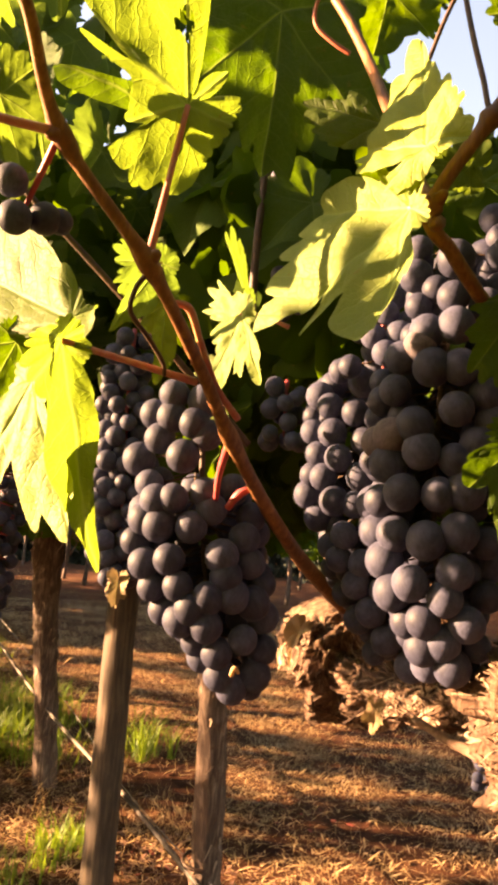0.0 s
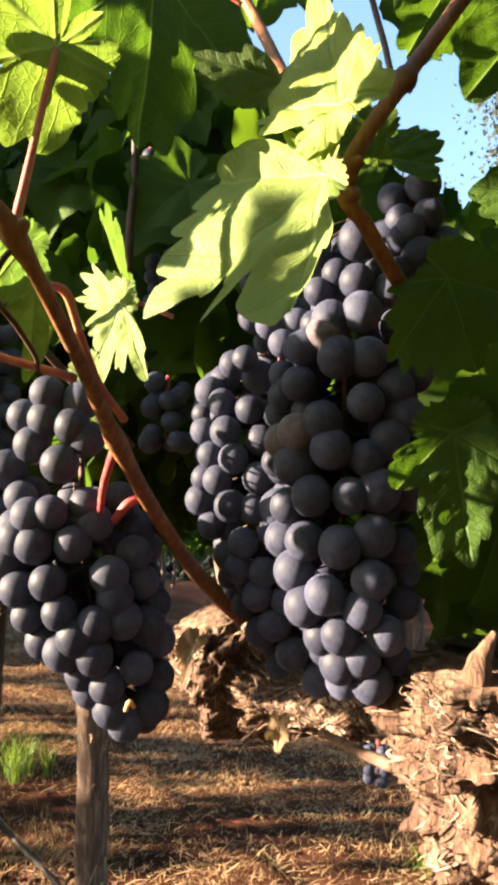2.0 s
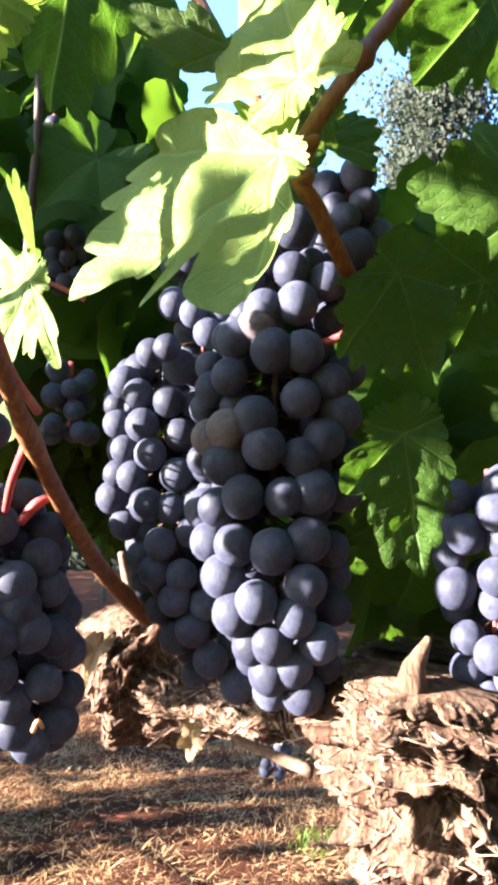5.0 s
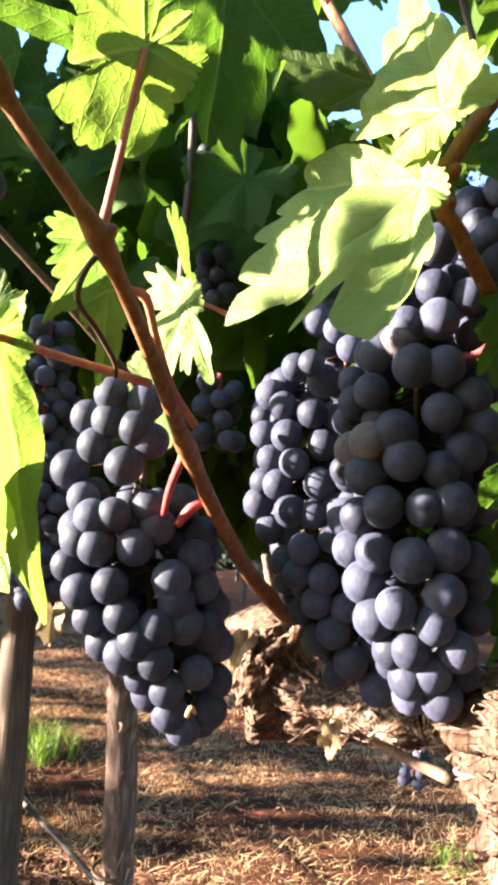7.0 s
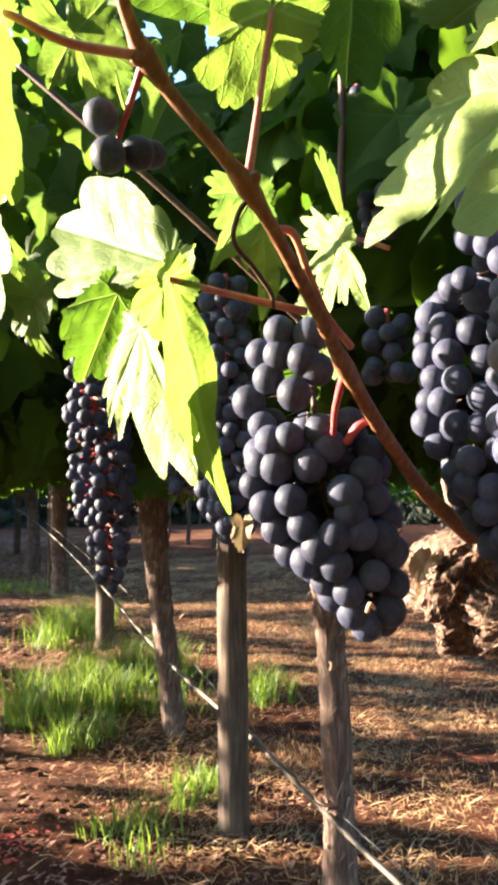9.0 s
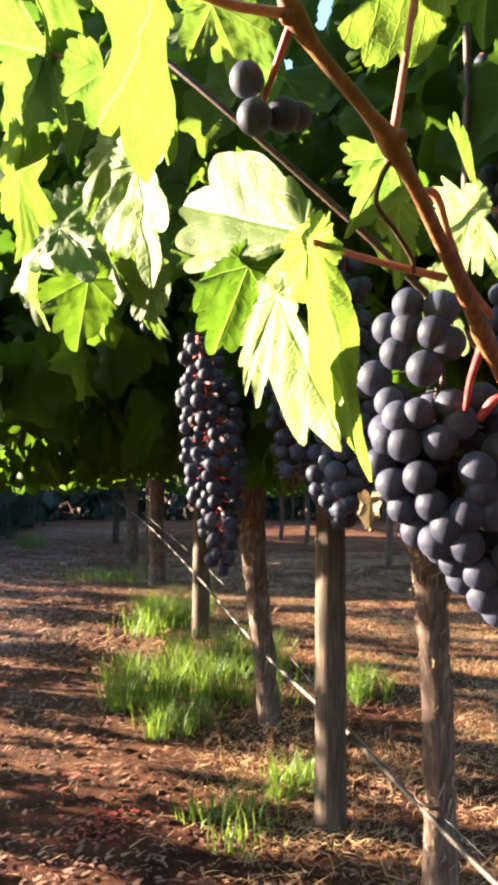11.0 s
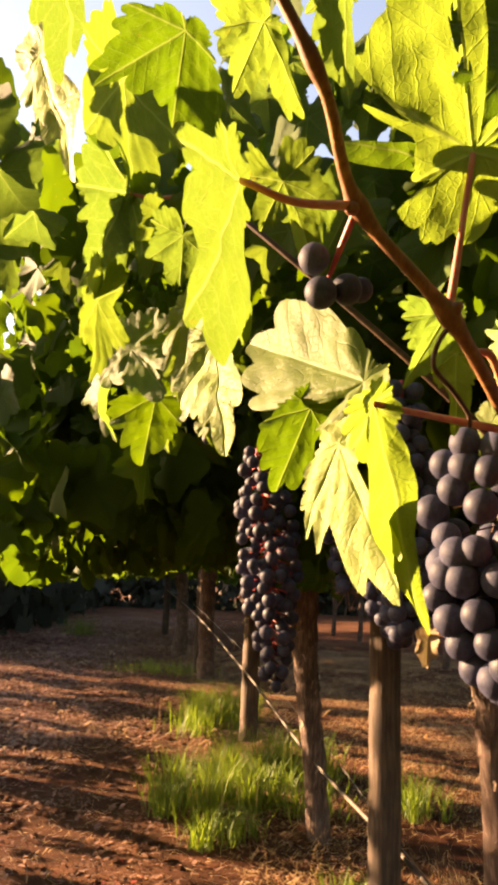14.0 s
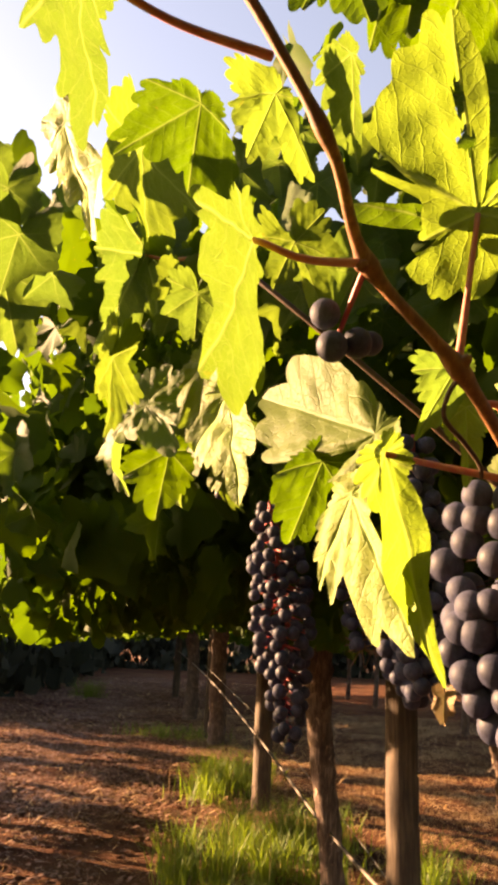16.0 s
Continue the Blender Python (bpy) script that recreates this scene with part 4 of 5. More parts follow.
hero_leaf(near_vine, (0.0613, 0.2637, 1.096), (0.0629, 0.2935, 1.169), (-0.7874, -0.565, 0.2465), M_SUNLIT_LEAF, 7, 0.03, 0.0, 0.03, teeth=1.25,
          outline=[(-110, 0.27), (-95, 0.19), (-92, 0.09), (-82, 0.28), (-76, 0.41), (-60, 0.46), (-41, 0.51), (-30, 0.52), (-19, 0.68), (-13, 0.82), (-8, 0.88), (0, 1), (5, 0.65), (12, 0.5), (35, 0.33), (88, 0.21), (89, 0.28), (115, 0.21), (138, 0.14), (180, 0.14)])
hero_leaf(near_vine, (0.0575, 0.2701, 1.073), (-0.0006, 0.3243, 1.02), (-0.7566, -0.6252, 0.1913), M_SUNLIT_LEAF, 8, 0.03, 0.0, 0.03, stalk=[(0.0614, 0.2742, 1.0754), (0.0679, 0.28, 1.0786)], stalk_r=0.0016, teeth=1.25,
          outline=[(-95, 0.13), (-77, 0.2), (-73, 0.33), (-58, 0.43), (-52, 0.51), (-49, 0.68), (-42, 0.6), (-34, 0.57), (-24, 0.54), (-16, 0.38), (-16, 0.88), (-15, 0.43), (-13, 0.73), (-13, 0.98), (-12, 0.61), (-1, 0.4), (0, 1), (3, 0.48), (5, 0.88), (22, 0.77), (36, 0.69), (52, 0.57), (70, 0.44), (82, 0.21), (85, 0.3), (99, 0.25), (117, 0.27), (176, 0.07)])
hero_leaf(near_vine, (0.1149, 0.295, 1.05), (0.0929, 0.3002, 1.016), (-0.1876, -0.9819, -0.0276), M_DEEP_SHADE_LEAF, 9, 0.03, 0.0, 0.03, teeth=1.25,
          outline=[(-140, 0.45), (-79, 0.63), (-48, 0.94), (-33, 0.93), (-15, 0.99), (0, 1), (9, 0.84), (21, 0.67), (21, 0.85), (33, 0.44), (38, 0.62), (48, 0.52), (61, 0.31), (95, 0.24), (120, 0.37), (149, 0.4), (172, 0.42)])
hero_leaf(near_vine, (0.113, 0.2906, 0.9883), (0.1178, 0.2884, 0.9399), (-0.2366, -0.9714, 0.0207), M_DEEP_SHADE_LEAF, 10, 0.03, 0.0, 0.03, teeth=1.25,
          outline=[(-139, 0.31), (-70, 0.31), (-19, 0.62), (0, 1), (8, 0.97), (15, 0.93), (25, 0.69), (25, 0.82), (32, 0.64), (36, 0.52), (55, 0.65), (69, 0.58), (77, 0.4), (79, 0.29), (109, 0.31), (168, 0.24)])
hero_leaf(near_vine, (0.2059, 0.3294, 1.1054), (0.153, 0.3354, 1.1185), (-0.143, -0.9873, 0.069), M_DEEP_SHADE_LEAF, 11, 0.1, 0.2, 0.08, 1.1)
hero_leaf(near_vine, (0.1567, 0.2877, 1.1698), (0.1293, 0.2918, 1.1321), (-0.2068, -0.8904, -0.4054), M_DEEP_SHADE_LEAF, 12, 0.1, 0.2, 0.08, 1.3)
hero_leaf(near_vine, (0.166, 0.3104, 1.059), (0.1586, 0.3168, 1.031), (-0.143, -0.9873, 0.069), M_DEEP_SHADE_LEAF, 13, 0.2, 0.2, 0.08, 1.2)
hero_leaf(near_vine, (0.1864, 0.3789, 0.9749), (0.1737, 0.3918, 0.9134), (-0.0511, -0.9964, 0.0684), M_DEEP_SHADE_LEAF, 14, 0.2, 0.2, 0.08, 1.1)
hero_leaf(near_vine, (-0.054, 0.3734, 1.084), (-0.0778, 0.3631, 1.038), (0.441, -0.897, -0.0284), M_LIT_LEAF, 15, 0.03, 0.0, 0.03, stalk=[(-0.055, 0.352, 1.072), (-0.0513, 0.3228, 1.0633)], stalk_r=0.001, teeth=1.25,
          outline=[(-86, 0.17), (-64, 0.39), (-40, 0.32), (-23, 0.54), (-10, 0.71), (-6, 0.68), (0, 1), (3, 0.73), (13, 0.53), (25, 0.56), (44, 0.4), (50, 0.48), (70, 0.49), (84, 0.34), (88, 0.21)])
hero_leaf(near_vine, (-0.0105, 0.4479, 1.083), (0.0058, 0.4276, 1.033), (-0.6947, -0.7164, 0.0648), M_SUNLIT_LEAF, 16, 0.03, 0.0, 0.03, stalk=[(0.0039, 0.4836, 1.0952), (0.0226, 0.4912, 1.0911)], stalk_r=0.0013, teeth=1.25,
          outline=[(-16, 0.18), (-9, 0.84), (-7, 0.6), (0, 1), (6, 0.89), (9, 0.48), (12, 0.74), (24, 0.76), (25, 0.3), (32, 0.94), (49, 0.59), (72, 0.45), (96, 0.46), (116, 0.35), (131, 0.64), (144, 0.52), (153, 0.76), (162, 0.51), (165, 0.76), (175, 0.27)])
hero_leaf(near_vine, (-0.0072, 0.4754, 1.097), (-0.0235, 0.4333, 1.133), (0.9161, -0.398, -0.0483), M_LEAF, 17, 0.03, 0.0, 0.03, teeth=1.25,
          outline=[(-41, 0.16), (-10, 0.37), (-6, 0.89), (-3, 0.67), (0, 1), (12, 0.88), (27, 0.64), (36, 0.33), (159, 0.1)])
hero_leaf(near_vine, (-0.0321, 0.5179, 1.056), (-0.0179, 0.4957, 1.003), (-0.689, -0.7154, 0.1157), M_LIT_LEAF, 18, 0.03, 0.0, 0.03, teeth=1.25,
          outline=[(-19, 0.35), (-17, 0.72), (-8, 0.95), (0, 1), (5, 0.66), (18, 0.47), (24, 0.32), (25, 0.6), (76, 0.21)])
hero_leaf(near_vine, (-0.1309, 0.3872, 1.038), (-0.1461, 0.3771, 0.9901), (0.3984, -0.9148, 0.0665), M_DEEP_SHADE_LEAF, 19, 0.03, 0.0, 0.03, teeth=1.25,
          outline=[(-29, 0.35), (-22, 0.66), (-13, 0.87), (0, 1), (13, 0.9), (30, 0.74), (48, 0.63), (53, 0.44), (93, 0.24)])
hero_leaf(near_vine, (-0.1695, 0.297, 1.067), (-0.1695, 0.2925, 1.022), (-0.2384, -0.9664, 0.0959), M_LIT_LEAF, 20, 0.03, 0.0, 0.03, teeth=1.25,
          outline=[(-78, 0.2), (-26, 0.5), (0, 1), (27, 0.57), (59, 0.4), (102, 0.26), (140, 0.24)])
hero_leaf(near_vine, (-0.3549, 0.6406, 1.121), (-0.3565, 0.6241, 1.05), (0.3639, -0.9094, 0.2015), M_DEEP_SHADE_LEAF, 21, 0.03, 0.0, 0.03, teeth=1.25,
          outline=[(-104, 0.25), (-53, 0.48), (-23, 0.71), (0, 1), (18, 0.86), (36, 0.68), (56, 0.73), (74, 0.59), (84, 0.3)])
hero_leaf(near_vine, (-0.3758, 0.6201, 1.166), (-0.3141, 0.5893, 1.104), (-0.1605, -0.9373, 0.3095), M_LIT_LEAF, 22, 0.03, 0.0, 0.03, teeth=1.25,
          outline=[(-22, 0.58), (-11, 0.87), (-10, 0.29), (0, 1), (12, 0.81), (26, 0.6), (48, 0.3)])
hero_leaf(near_vine, (-0.0876, 0.2497, 1.187), (-0.0869, 0.2628, 1.143), (0.9001, -0.4216, -0.1096), M_LEAF, 24, 0.03, 0.0, 0.03, teeth=1.25,
          outline=[(-87, 0.18), (-20, 0.28), (-8, 0.71), (0, 1), (10, 0.86), (19, 0.78), (24, 0.9), (34, 0.77), (47, 0.66), (67, 0.63), (81, 0.41), (106, 0.19)])
hero_leaf(near_vine, (-0.1231, 0.2526, 1.177), (-0.1072, 0.2703, 1.141), (0.4658, -0.8593, -0.2114), M_LIT_LEAF, 25, 0.03, 0.0, 0.03, teeth=1.25,
          outline=[(-174, 0.31), (-118, 0.1), (-24, 0.22), (-4, 0.5), (-1, 0.82), (0, 1), (11, 0.96), (19, 0.76), (24, 0.51), (33, 0.44), (34, 0.71), (43, 0.81), (57, 0.67), (68, 0.54), (89, 0.56), (102, 0.52), (109, 0.38), (128, 0.54), (148, 0.59)])
hero_leaf(near_vine, (-0.2533, 0.4444, 1.362), (-0.318, 0.4296, 1.318), (0.1, -0.8, -0.6), M_DEEP_SHADE_LEAF, 26, 0.03, 0.0, 0.03, teeth=1.25,
          outline=[(-115, 0.28), (-99, 0.5), (-80, 0.97), (-66, 0.99), (-51, 0.86), (-35, 0.67), (-4, 0.83), (0, 1), (12, 0.92), (17, 0.77), (26, 0.64), (37, 0.68), (47, 0.61), (57, 0.49), (60, 0.2), (60, 0.37), (122, 0.1)])
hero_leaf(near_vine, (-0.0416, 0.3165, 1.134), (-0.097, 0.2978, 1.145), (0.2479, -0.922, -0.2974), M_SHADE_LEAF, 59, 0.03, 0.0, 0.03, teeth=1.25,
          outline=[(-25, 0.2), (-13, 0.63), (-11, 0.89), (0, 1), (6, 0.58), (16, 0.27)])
hero_leaf(near_vine, (-0.0372, 0.2901, 1.2638), (-0.0465, 0.2886, 1.2201), (0.4407, -0.5665, -0.6963), M_DEEP_SHADE_LEAF, 28, 0.1, 0.2, 0.08, 1.5)
hero_leaf(near_vine, (0.0013, 0.4149, 1.274), (0.0014, 0.4198, 1.1726), (0.2923, -0.9324, -0.2125), M_DEEP_SHADE_LEAF, 29, 0.1, 0.2, 0.08, 0.75)
hero_leaf(near_vine, (0.0815, 0.4926, 1.3634), (0.0765, 0.4996, 1.3162), (0.2062, -0.9259, -0.3165), M_DEEP_SHADE_LEAF, 31, 0.1, 0.2, 0.08, 1.4)
hero_leaf(near_vine, (0.1616, 0.3707, 1.2559), (0.1391, 0.3801, 1.2118), (0.1742, -0.933, -0.3148), M_DEEP_SHADE_LEAF, 32, 0.1, 0.2, 0.08, 1.0)
hero_leaf(near_vine, (0.1132, 0.3542, 1.1342), (0.108, 0.3604, 1.1651), (0.0789, -0.9692, -0.2334), M_DEEP_SHADE_LEAF, 33, 0.1, 0.2, 0.08, 1.4)
hero_leaf(near_vine, (-0.6795, 0.7313, 1.42), (-0.6492, 0.7469, 1.304), (0.4658, -0.8593, -0.2114), M_LEAF, 36, 0.3, 0.1, 0.1, 0.9)
hero_leaf(near_vine, (-0.3976, 0.5969, 1.463), (-0.3825, 0.6236, 1.341), (0.9002, -0.4216, -0.1096), M_LEAF, 37, 0.4, 0.1, 0.1, 0.7)
hero_leaf(near_vine, (-0.1954, 0.3392, 1.1287), (-0.1982, 0.3457, 1.1034), (0.4658, -0.8593, -0.2114), M_LEAF, 38, 0.3, 0.1, 0.1, 1.0)
hero_leaf(near_vine, (-0.4048, 0.5946, 1.211), (-0.4071, 0.6024, 1.132), (0.9002, -0.4216, -0.1096), M_LEAF, 39, 0.4, 0.1, 0.1, 0.45)
hero_leaf(near_vine, (-0.143, 0.3889, 1.197), (-0.1247, 0.4001, 1.13), (0.441, -0.897, -0.0284), M_LIT_LEAF, 40, 0.03, 0.0, 0.03, teeth=1.25,
          outline=[(-115, 0.07), (-15, 0.28), (-7, 0.85), (-6, 0.44), (-6, 0.7), (-1, 0.6), (0, 1), (1, 0.82), (4, 0.2), (15, 0.72), (35, 0.52), (48, 0.39), (91, 0.1)])
hero_leaf(near_vine, (-0.134, 0.3267, 1.1456), (-0.1189, 0.3314, 1.1083), (0.441, -0.897, -0.0284), M_LEAF, 41, 0.3, 0.1, 0.1, 0.75, 1.2)
hero_leaf(near_vine, (0.0942, 0.3165, 1.1197), (0.077, 0.3166, 1.1233), (-0.0468, -0.9986, -0.0252), M_LEAF, 42, 0.2, 0.1, 0.1, 1.2)
hero_leaf(near_vine, (-0.0701, 0.433, 0.91), (-0.0712, 0.434, 0.895), (-0.0358, -0.9994, -0.0029), M_DRY_LEAF, 43, 0.6, 0.3, 0.2, 0.6, label="dry curled brown leaf")

hero_leaf(near_vine, (-0.0502, 0.3798, 1.063), (-0.0503, 0.3811, 1.019), (0.441, -0.897, -0.0284), M_LIT_LEAF, 57, 0.03, 0.0, 0.03, teeth=1.25,
          outline=[(-101, 0.16), (-53, 0.3), (-22, 0.44), (-9, 0.76), (0, 1), (6, 0.97), (10, 0.57), (24, 0.4), (28, 0.58), (63, 0.22)])
hero_leaf(near_vine, (0.0492, 0.2971, 1.126), (0.0139, 0.3059, 1.139), (-0.2049, -0.9734, 0.1025), M_SHADE_LEAF, 56, 0.03, 0.0, 0.03, teeth=1.25,
          outline=[(-91, 0.28), (-55, 0.52), (-36, 0.72), (-19, 0.82), (0, 1), (8, 0.79), (19, 0.46), (23, 0.66), (56, 0.14)])
for k, (j, t, n, w) in enumerate((((-0.4467, 0.7188, 1.191), (-0.4651, 0.7099, 1.103), (-0.6494, -0.7494, 0.1295), 0.9), ((-0.3503, 0.6724, 1.156), (-0.3618, 0.678, 1.074), (-0.6494, -0.7494, 0.1295), 0.9),
                                ((-0.2897, 0.6403, 1.113), (-0.282, 0.6485, 1.0589), (-0.5176, -0.826, 0.2233), 0.8))):
    hero_leaf(near_vine, j, t, n, M_LIT_LEAF if k % 2 == 0 else M_LEAF, 60 + k, 0.2, 0.2, 0.12, w)

for k, (j, t) in enumerate((((-0.115, 0.36, 1.375), (-0.1, 0.362, 1.325)), ((-0.07, 0.385, 1.385), (-0.078, 0.378, 1.322)), ((-0.035, 0.39, 1.38), (-0.04, 0.378, 1.318)), ((-0.09, 0.42, 1.43), (-0.105, 0.41, 1.36)))):
    hero_leaf(near_vine, j, t, (0.15, -0.85, -0.5), M_DEEP_SHADE_LEAF, 70 + k, 0.1, 0.2, 0.08, 1.1)
hero_leaf(near_vine, (0.104, 0.532, 0.83), (0.102, 0.529, 0.814), (-0.5, -0.85, 0.1), M_DRY_LEAF, 46, 0.5, 0.4, 0.25, 0.7, label="dry curled pale leaf")
hero_leaf(near_vine, (0.052, 0.6, 0.872), (0.041, 0.6, 0.848), (-0.7, -0.7, 0.0), M_DRY_LEAF, 47, 0.5, 0.4, 0.25, 0.5, label="dry curled pale leaf")

# ---------------------------------------------------------------- grape clusters
def cluster_frame(t_yaw):
    a = radians(t_yaw)
    return Vector((math.cos(a), math.sin(a), 0)), Vector((math.sin(a), -math.cos(a), 0))


R9, F9 = cluster_frame(6.0)
SHOWN_1 = [(-0.0153, -0.0493), (-0.0340, -0.0526), (-0.0407, -0.0248), (-0.0254, -0.0136), (-0.0448, 0.0041), (-0.0400, 0.0143), (-0.0289, 0.0126), (-0.0458, 0.0261), (-0.0367, 0.0295), (-0.0506, 0.0404), (-0.0166, 0.0295), (-0.0285, 0.0500), (-0.0051, 0.0176), (-0.0101, 0.0078), (0.0078, 0.0041), (0.0211, 0.0204), (0.0169, 0.0340), (-0.0374, 0.0676), (-0.0435, 0.0536), (-0.0217, 0.0656), (0.0033, 0.0458), (0.0221, 0.0493), (0.0119, 0.0696), (-0.0033, 0.0712), (-0.0129, 0.0781), (-0.0285, 0.0812), (-0.0186, 0.0865), (-0.0027, 0.0883), (-0.0075, 0.0988), (0.0055, 0.1043), (-0.0023, 0.1083), (0.0088, 0.1179), (0.0169, 0.1260), (0.0306, 0.1172), (0.0340, 0.1019), (0.0204, 0.0951), (0.0332, 0.0815), (0.0068, 0.0578), (0.0306, 0.0611), (0.0254, 0.0730)]
grape_cluster((-0.0168, 0.4722, 0.9752), R9, F9, 0.129, [(0, 0.0335, -0.0156), (0.12, 0.0401, -0.0134), (0.25, 0.0474, -0.0084), (0.5, 0.0435, -0.0045), (0.8, 0.0245, 0.0145), (1, 0.0156, 0.0223)], 0.0101,
              "ripe blue-black grape cluster hanging from a red stalk", 1, SHOWN_1 + [(-0.02, -0.0345), (-0.0455, -0.041), (-0.053, -0.012), (-0.0115, -0.028), (-0.034, -0.0385)], fill=95, stalk=[(-0.0169, 0.4391, 0.9634), (-0.015, 0.4157, 0.9771), (-0.0095, 0.3895, 0.9934)])
tube_part("stub", M_STEM, near_vine, [(-0.0098, 0.4404, 0.9583), (-0.0032, 0.4362, 0.9668), (0.0044, 0.4355, 0.9718)], [0.0022, 0.0028, 0.0024], sides=8, steps=6, label="thick red stalk stub")
tube_part("stem_tip", M_STRAW, near_vine, [(0.0001, 0.4346, 0.8617), (0.002, 0.4322, 0.8667), (0.0045, 0.4327, 0.8635)], [0.0012, 0.0014, 0.001], sides=6, steps=4, label="yellow-green stem tip")
for k in range(9):
    a = k * 0.7
    tube_part("dry_stem", M_FLAKE, near_vine, [Vector((-0.1516, 0.7623, 0.9454)) + Vector((0.004 * math.cos(a), 0.0, 0.003 * math.sin(a))), Vector((-0.167, 0.7587, 0.9373)) + Vector((0.008 * math.cos(a * 1.7), 0.004 * math.sin(a), 0.008 * math.sin(a * 1.3))),
                                              Vector((-0.1835, 0.7546, 0.9297)) + Vector((0.012 * math.cos(a * 2.1), 0.006 * math.cos(a), 0.016 * math.sin(a * 1.9)))], [0.0011, 0.0009, 0.0006], sides=5, steps=4, label="dried brown fruit stems")
R6, F6 = cluster_frame(-18.0)
SHOWN_2 = [(0.0106, -0.0491), (0.0098, -0.0292), (0.0119, -0.0125), (0.0265, -0.0252), (-0.0032, -0.0101), (-0.0066, -0.0021), (-0.0159, 0.0032), (0.0005, 0.0106), (0.0146, 0.0106), (0.0279, 0.0239), (-0.0191, 0.0212), (0.0133, 0.0324), (0.0324, 0.0377), (0.0244, 0.0504), (0.0133, 0.0589), (0.0058, 0.077), (0.0191, 0.0743), (-0.0276, 0.0494), (-0.0196, 0.0467), (-0.0074, 0.0417), (-0.0035, 0.055), (-0.021, 0.0616), (-0.0239, 0.0812), (-0.0127, 0.077), (-0.0159, 0.0982), (0.0005, 0.1009), (0.0165, 0.0956), (-0.021, 0.112), (-0.0066, 0.1226), (-0.0157, 0.128), (0.0149, 0.1157), (0.0106, 0.1293), (-0.008, 0.1423), (0.0003, 0.141), (0.0215, 0.141), (0.0003, 0.1545), (0.0096, 0.1516), (0.0149, 0.1633)]
grape_cluster((0.1013, 0.3937, 1.0465), R6, F6, 0.1659, [(-0.4, 0.03, 0.012), (-0.05, 0.03, 0.008), (0.1, 0.042, 0.004), (0.45, 0.04, 0.002), (0.75, 0.034, 0.004), (1, 0.018, 0.014)], 0.0096,
              "large ripe blue-black grape cluster with dusty bloom", 2, SHOWN_2, fill=120, red=(5, 17, 18), stalk=[(0.1021, 0.3888, 1.0425), (0.1191, 0.358, 1.0409), (0.1309, 0.3587, 1.0507)])
SHOWN_3 = [(0.0208, -0.006), (0.0269, 0.0107), (-0.0027, -0.001), (-0.0181, 0.0141), (-0.0097, 0.0222), (0.0087, 0.0275), (0.0238, 0.0289), (-0.0215, 0.0389), (-0.0064, 0.041), (0.0154, 0.046), (-0.0165, 0.0544), (-0.0013, 0.0577), (-0.0215, 0.0678), (-0.0114, 0.0702), (-0.0248, 0.0809), (-0.003, 0.0859), (0.0138, 0.0692), (0.0255, 0.0843), (0.0222, 0.1011), (0.0104, 0.0876), (0.0054, 0.1078), (0.002, 0.1229), (0.0175, 0.1249), (0.0138, 0.1383), (0.0238, 0.1548), (0.0339, 0.1716), (0.049, 0.1863), (0.0302, 0.141)]
grape_cluster((0.0694, 0.4957, 1.056), R6, F6, 0.1847, [(0, 0.034, 0.004), (0.2, 0.036, 0.004), (0.5, 0.036, 0.01), (0.75, 0.03, 0.02), (1, 0.02, 0.04)], 0.0093,
              "ripe blue-grey grape cluster behind a larger one", 3, SHOWN_3, fill=90)
grape_cluster((0.0765, 0.4389, 1.1138), R6, F6, 0.075, [(0, 0.018, 0), (0.5, 0.026, 0.004), (1, 0.03, 0.004)], 0.0092, "ripe grape cluster shaded by a large leaf", 4, fill=22)
grape_cluster((0.1403, 0.3836, 1.1355), R6, F6, 0.055, [(0, 0.016, 0), (0.5, 0.022, 0), (1, 0.016, 0.004)], 0.0095, "dark grapes bunched behind an orange cane", 5, fill=16)
grape_cluster((0.1914, 0.3451, 0.9793), R6, F6, 0.105, [(0, 0.02, 0), (0.4, 0.026, 0), (1, 0.016, 0)], 0.0096, "ripe blue-black grape cluster above the old trunk", 6, fill=42)
grape_cluster((-0.105, 0.606, 1.109), R9, F9, 0.207, [(0, 0.02, 0), (0.3, 0.027, 0), (0.7, 0.027, 0.005), (1, 0.019, 0.005)], 0.0083, "small-berried dark grape cluster in leaf shade", 7, fill=110)
grape_cluster((-0.2752, 0.7732, 1.0873), *cluster_frame(14), 0.26, [(0, 0.02, -0.012), (0.25, 0.034, 0.0), (0.55, 0.037, 0.008), (0.75, 0.026, 0.013), (1, 0.012, 0.018)], 0.0076, "long loose grape cluster with bare red stems", 8, fill=150, stems=M_STEM)
grape_cluster((-0.1846, 0.7609, 1.0602), *cluster_frame(14), 0.125, [(0, 0.02, -0.005), (0.5, 0.024, 0), (1, 0.018, 0.01)], 0.0078, "ripe grape cluster half hidden by a leaf", 9, fill=45)
grape_cluster((-0.1301, 0.7458, 0.9625), *cluster_frame(10), 0.074, [(0, 0.024, -0.004), (0.5, 0.031, 0), (1, 0.016, 0.004)], 0.0092, "small dark grape cluster beside dry stems", 10, fill=24)
grape_cluster((-0.3422, 0.7644, 1.1706), *cluster_frame(14), 0.07, [(0, 0.014, 0), (0.5, 0.018, 0), (1, 0.01, 0)], 0.0072, "small grape cluster among lit leaves", 11, fill=24, near=False)
grape_cluster((0.0312, 0.6442, 1.0824), R6, F6, 0.05, [(0, 0.02, 0), (1, 0.022, 0)], 0.0094, "dark grapes hanging in shade beside the arm", 12, fill=14)
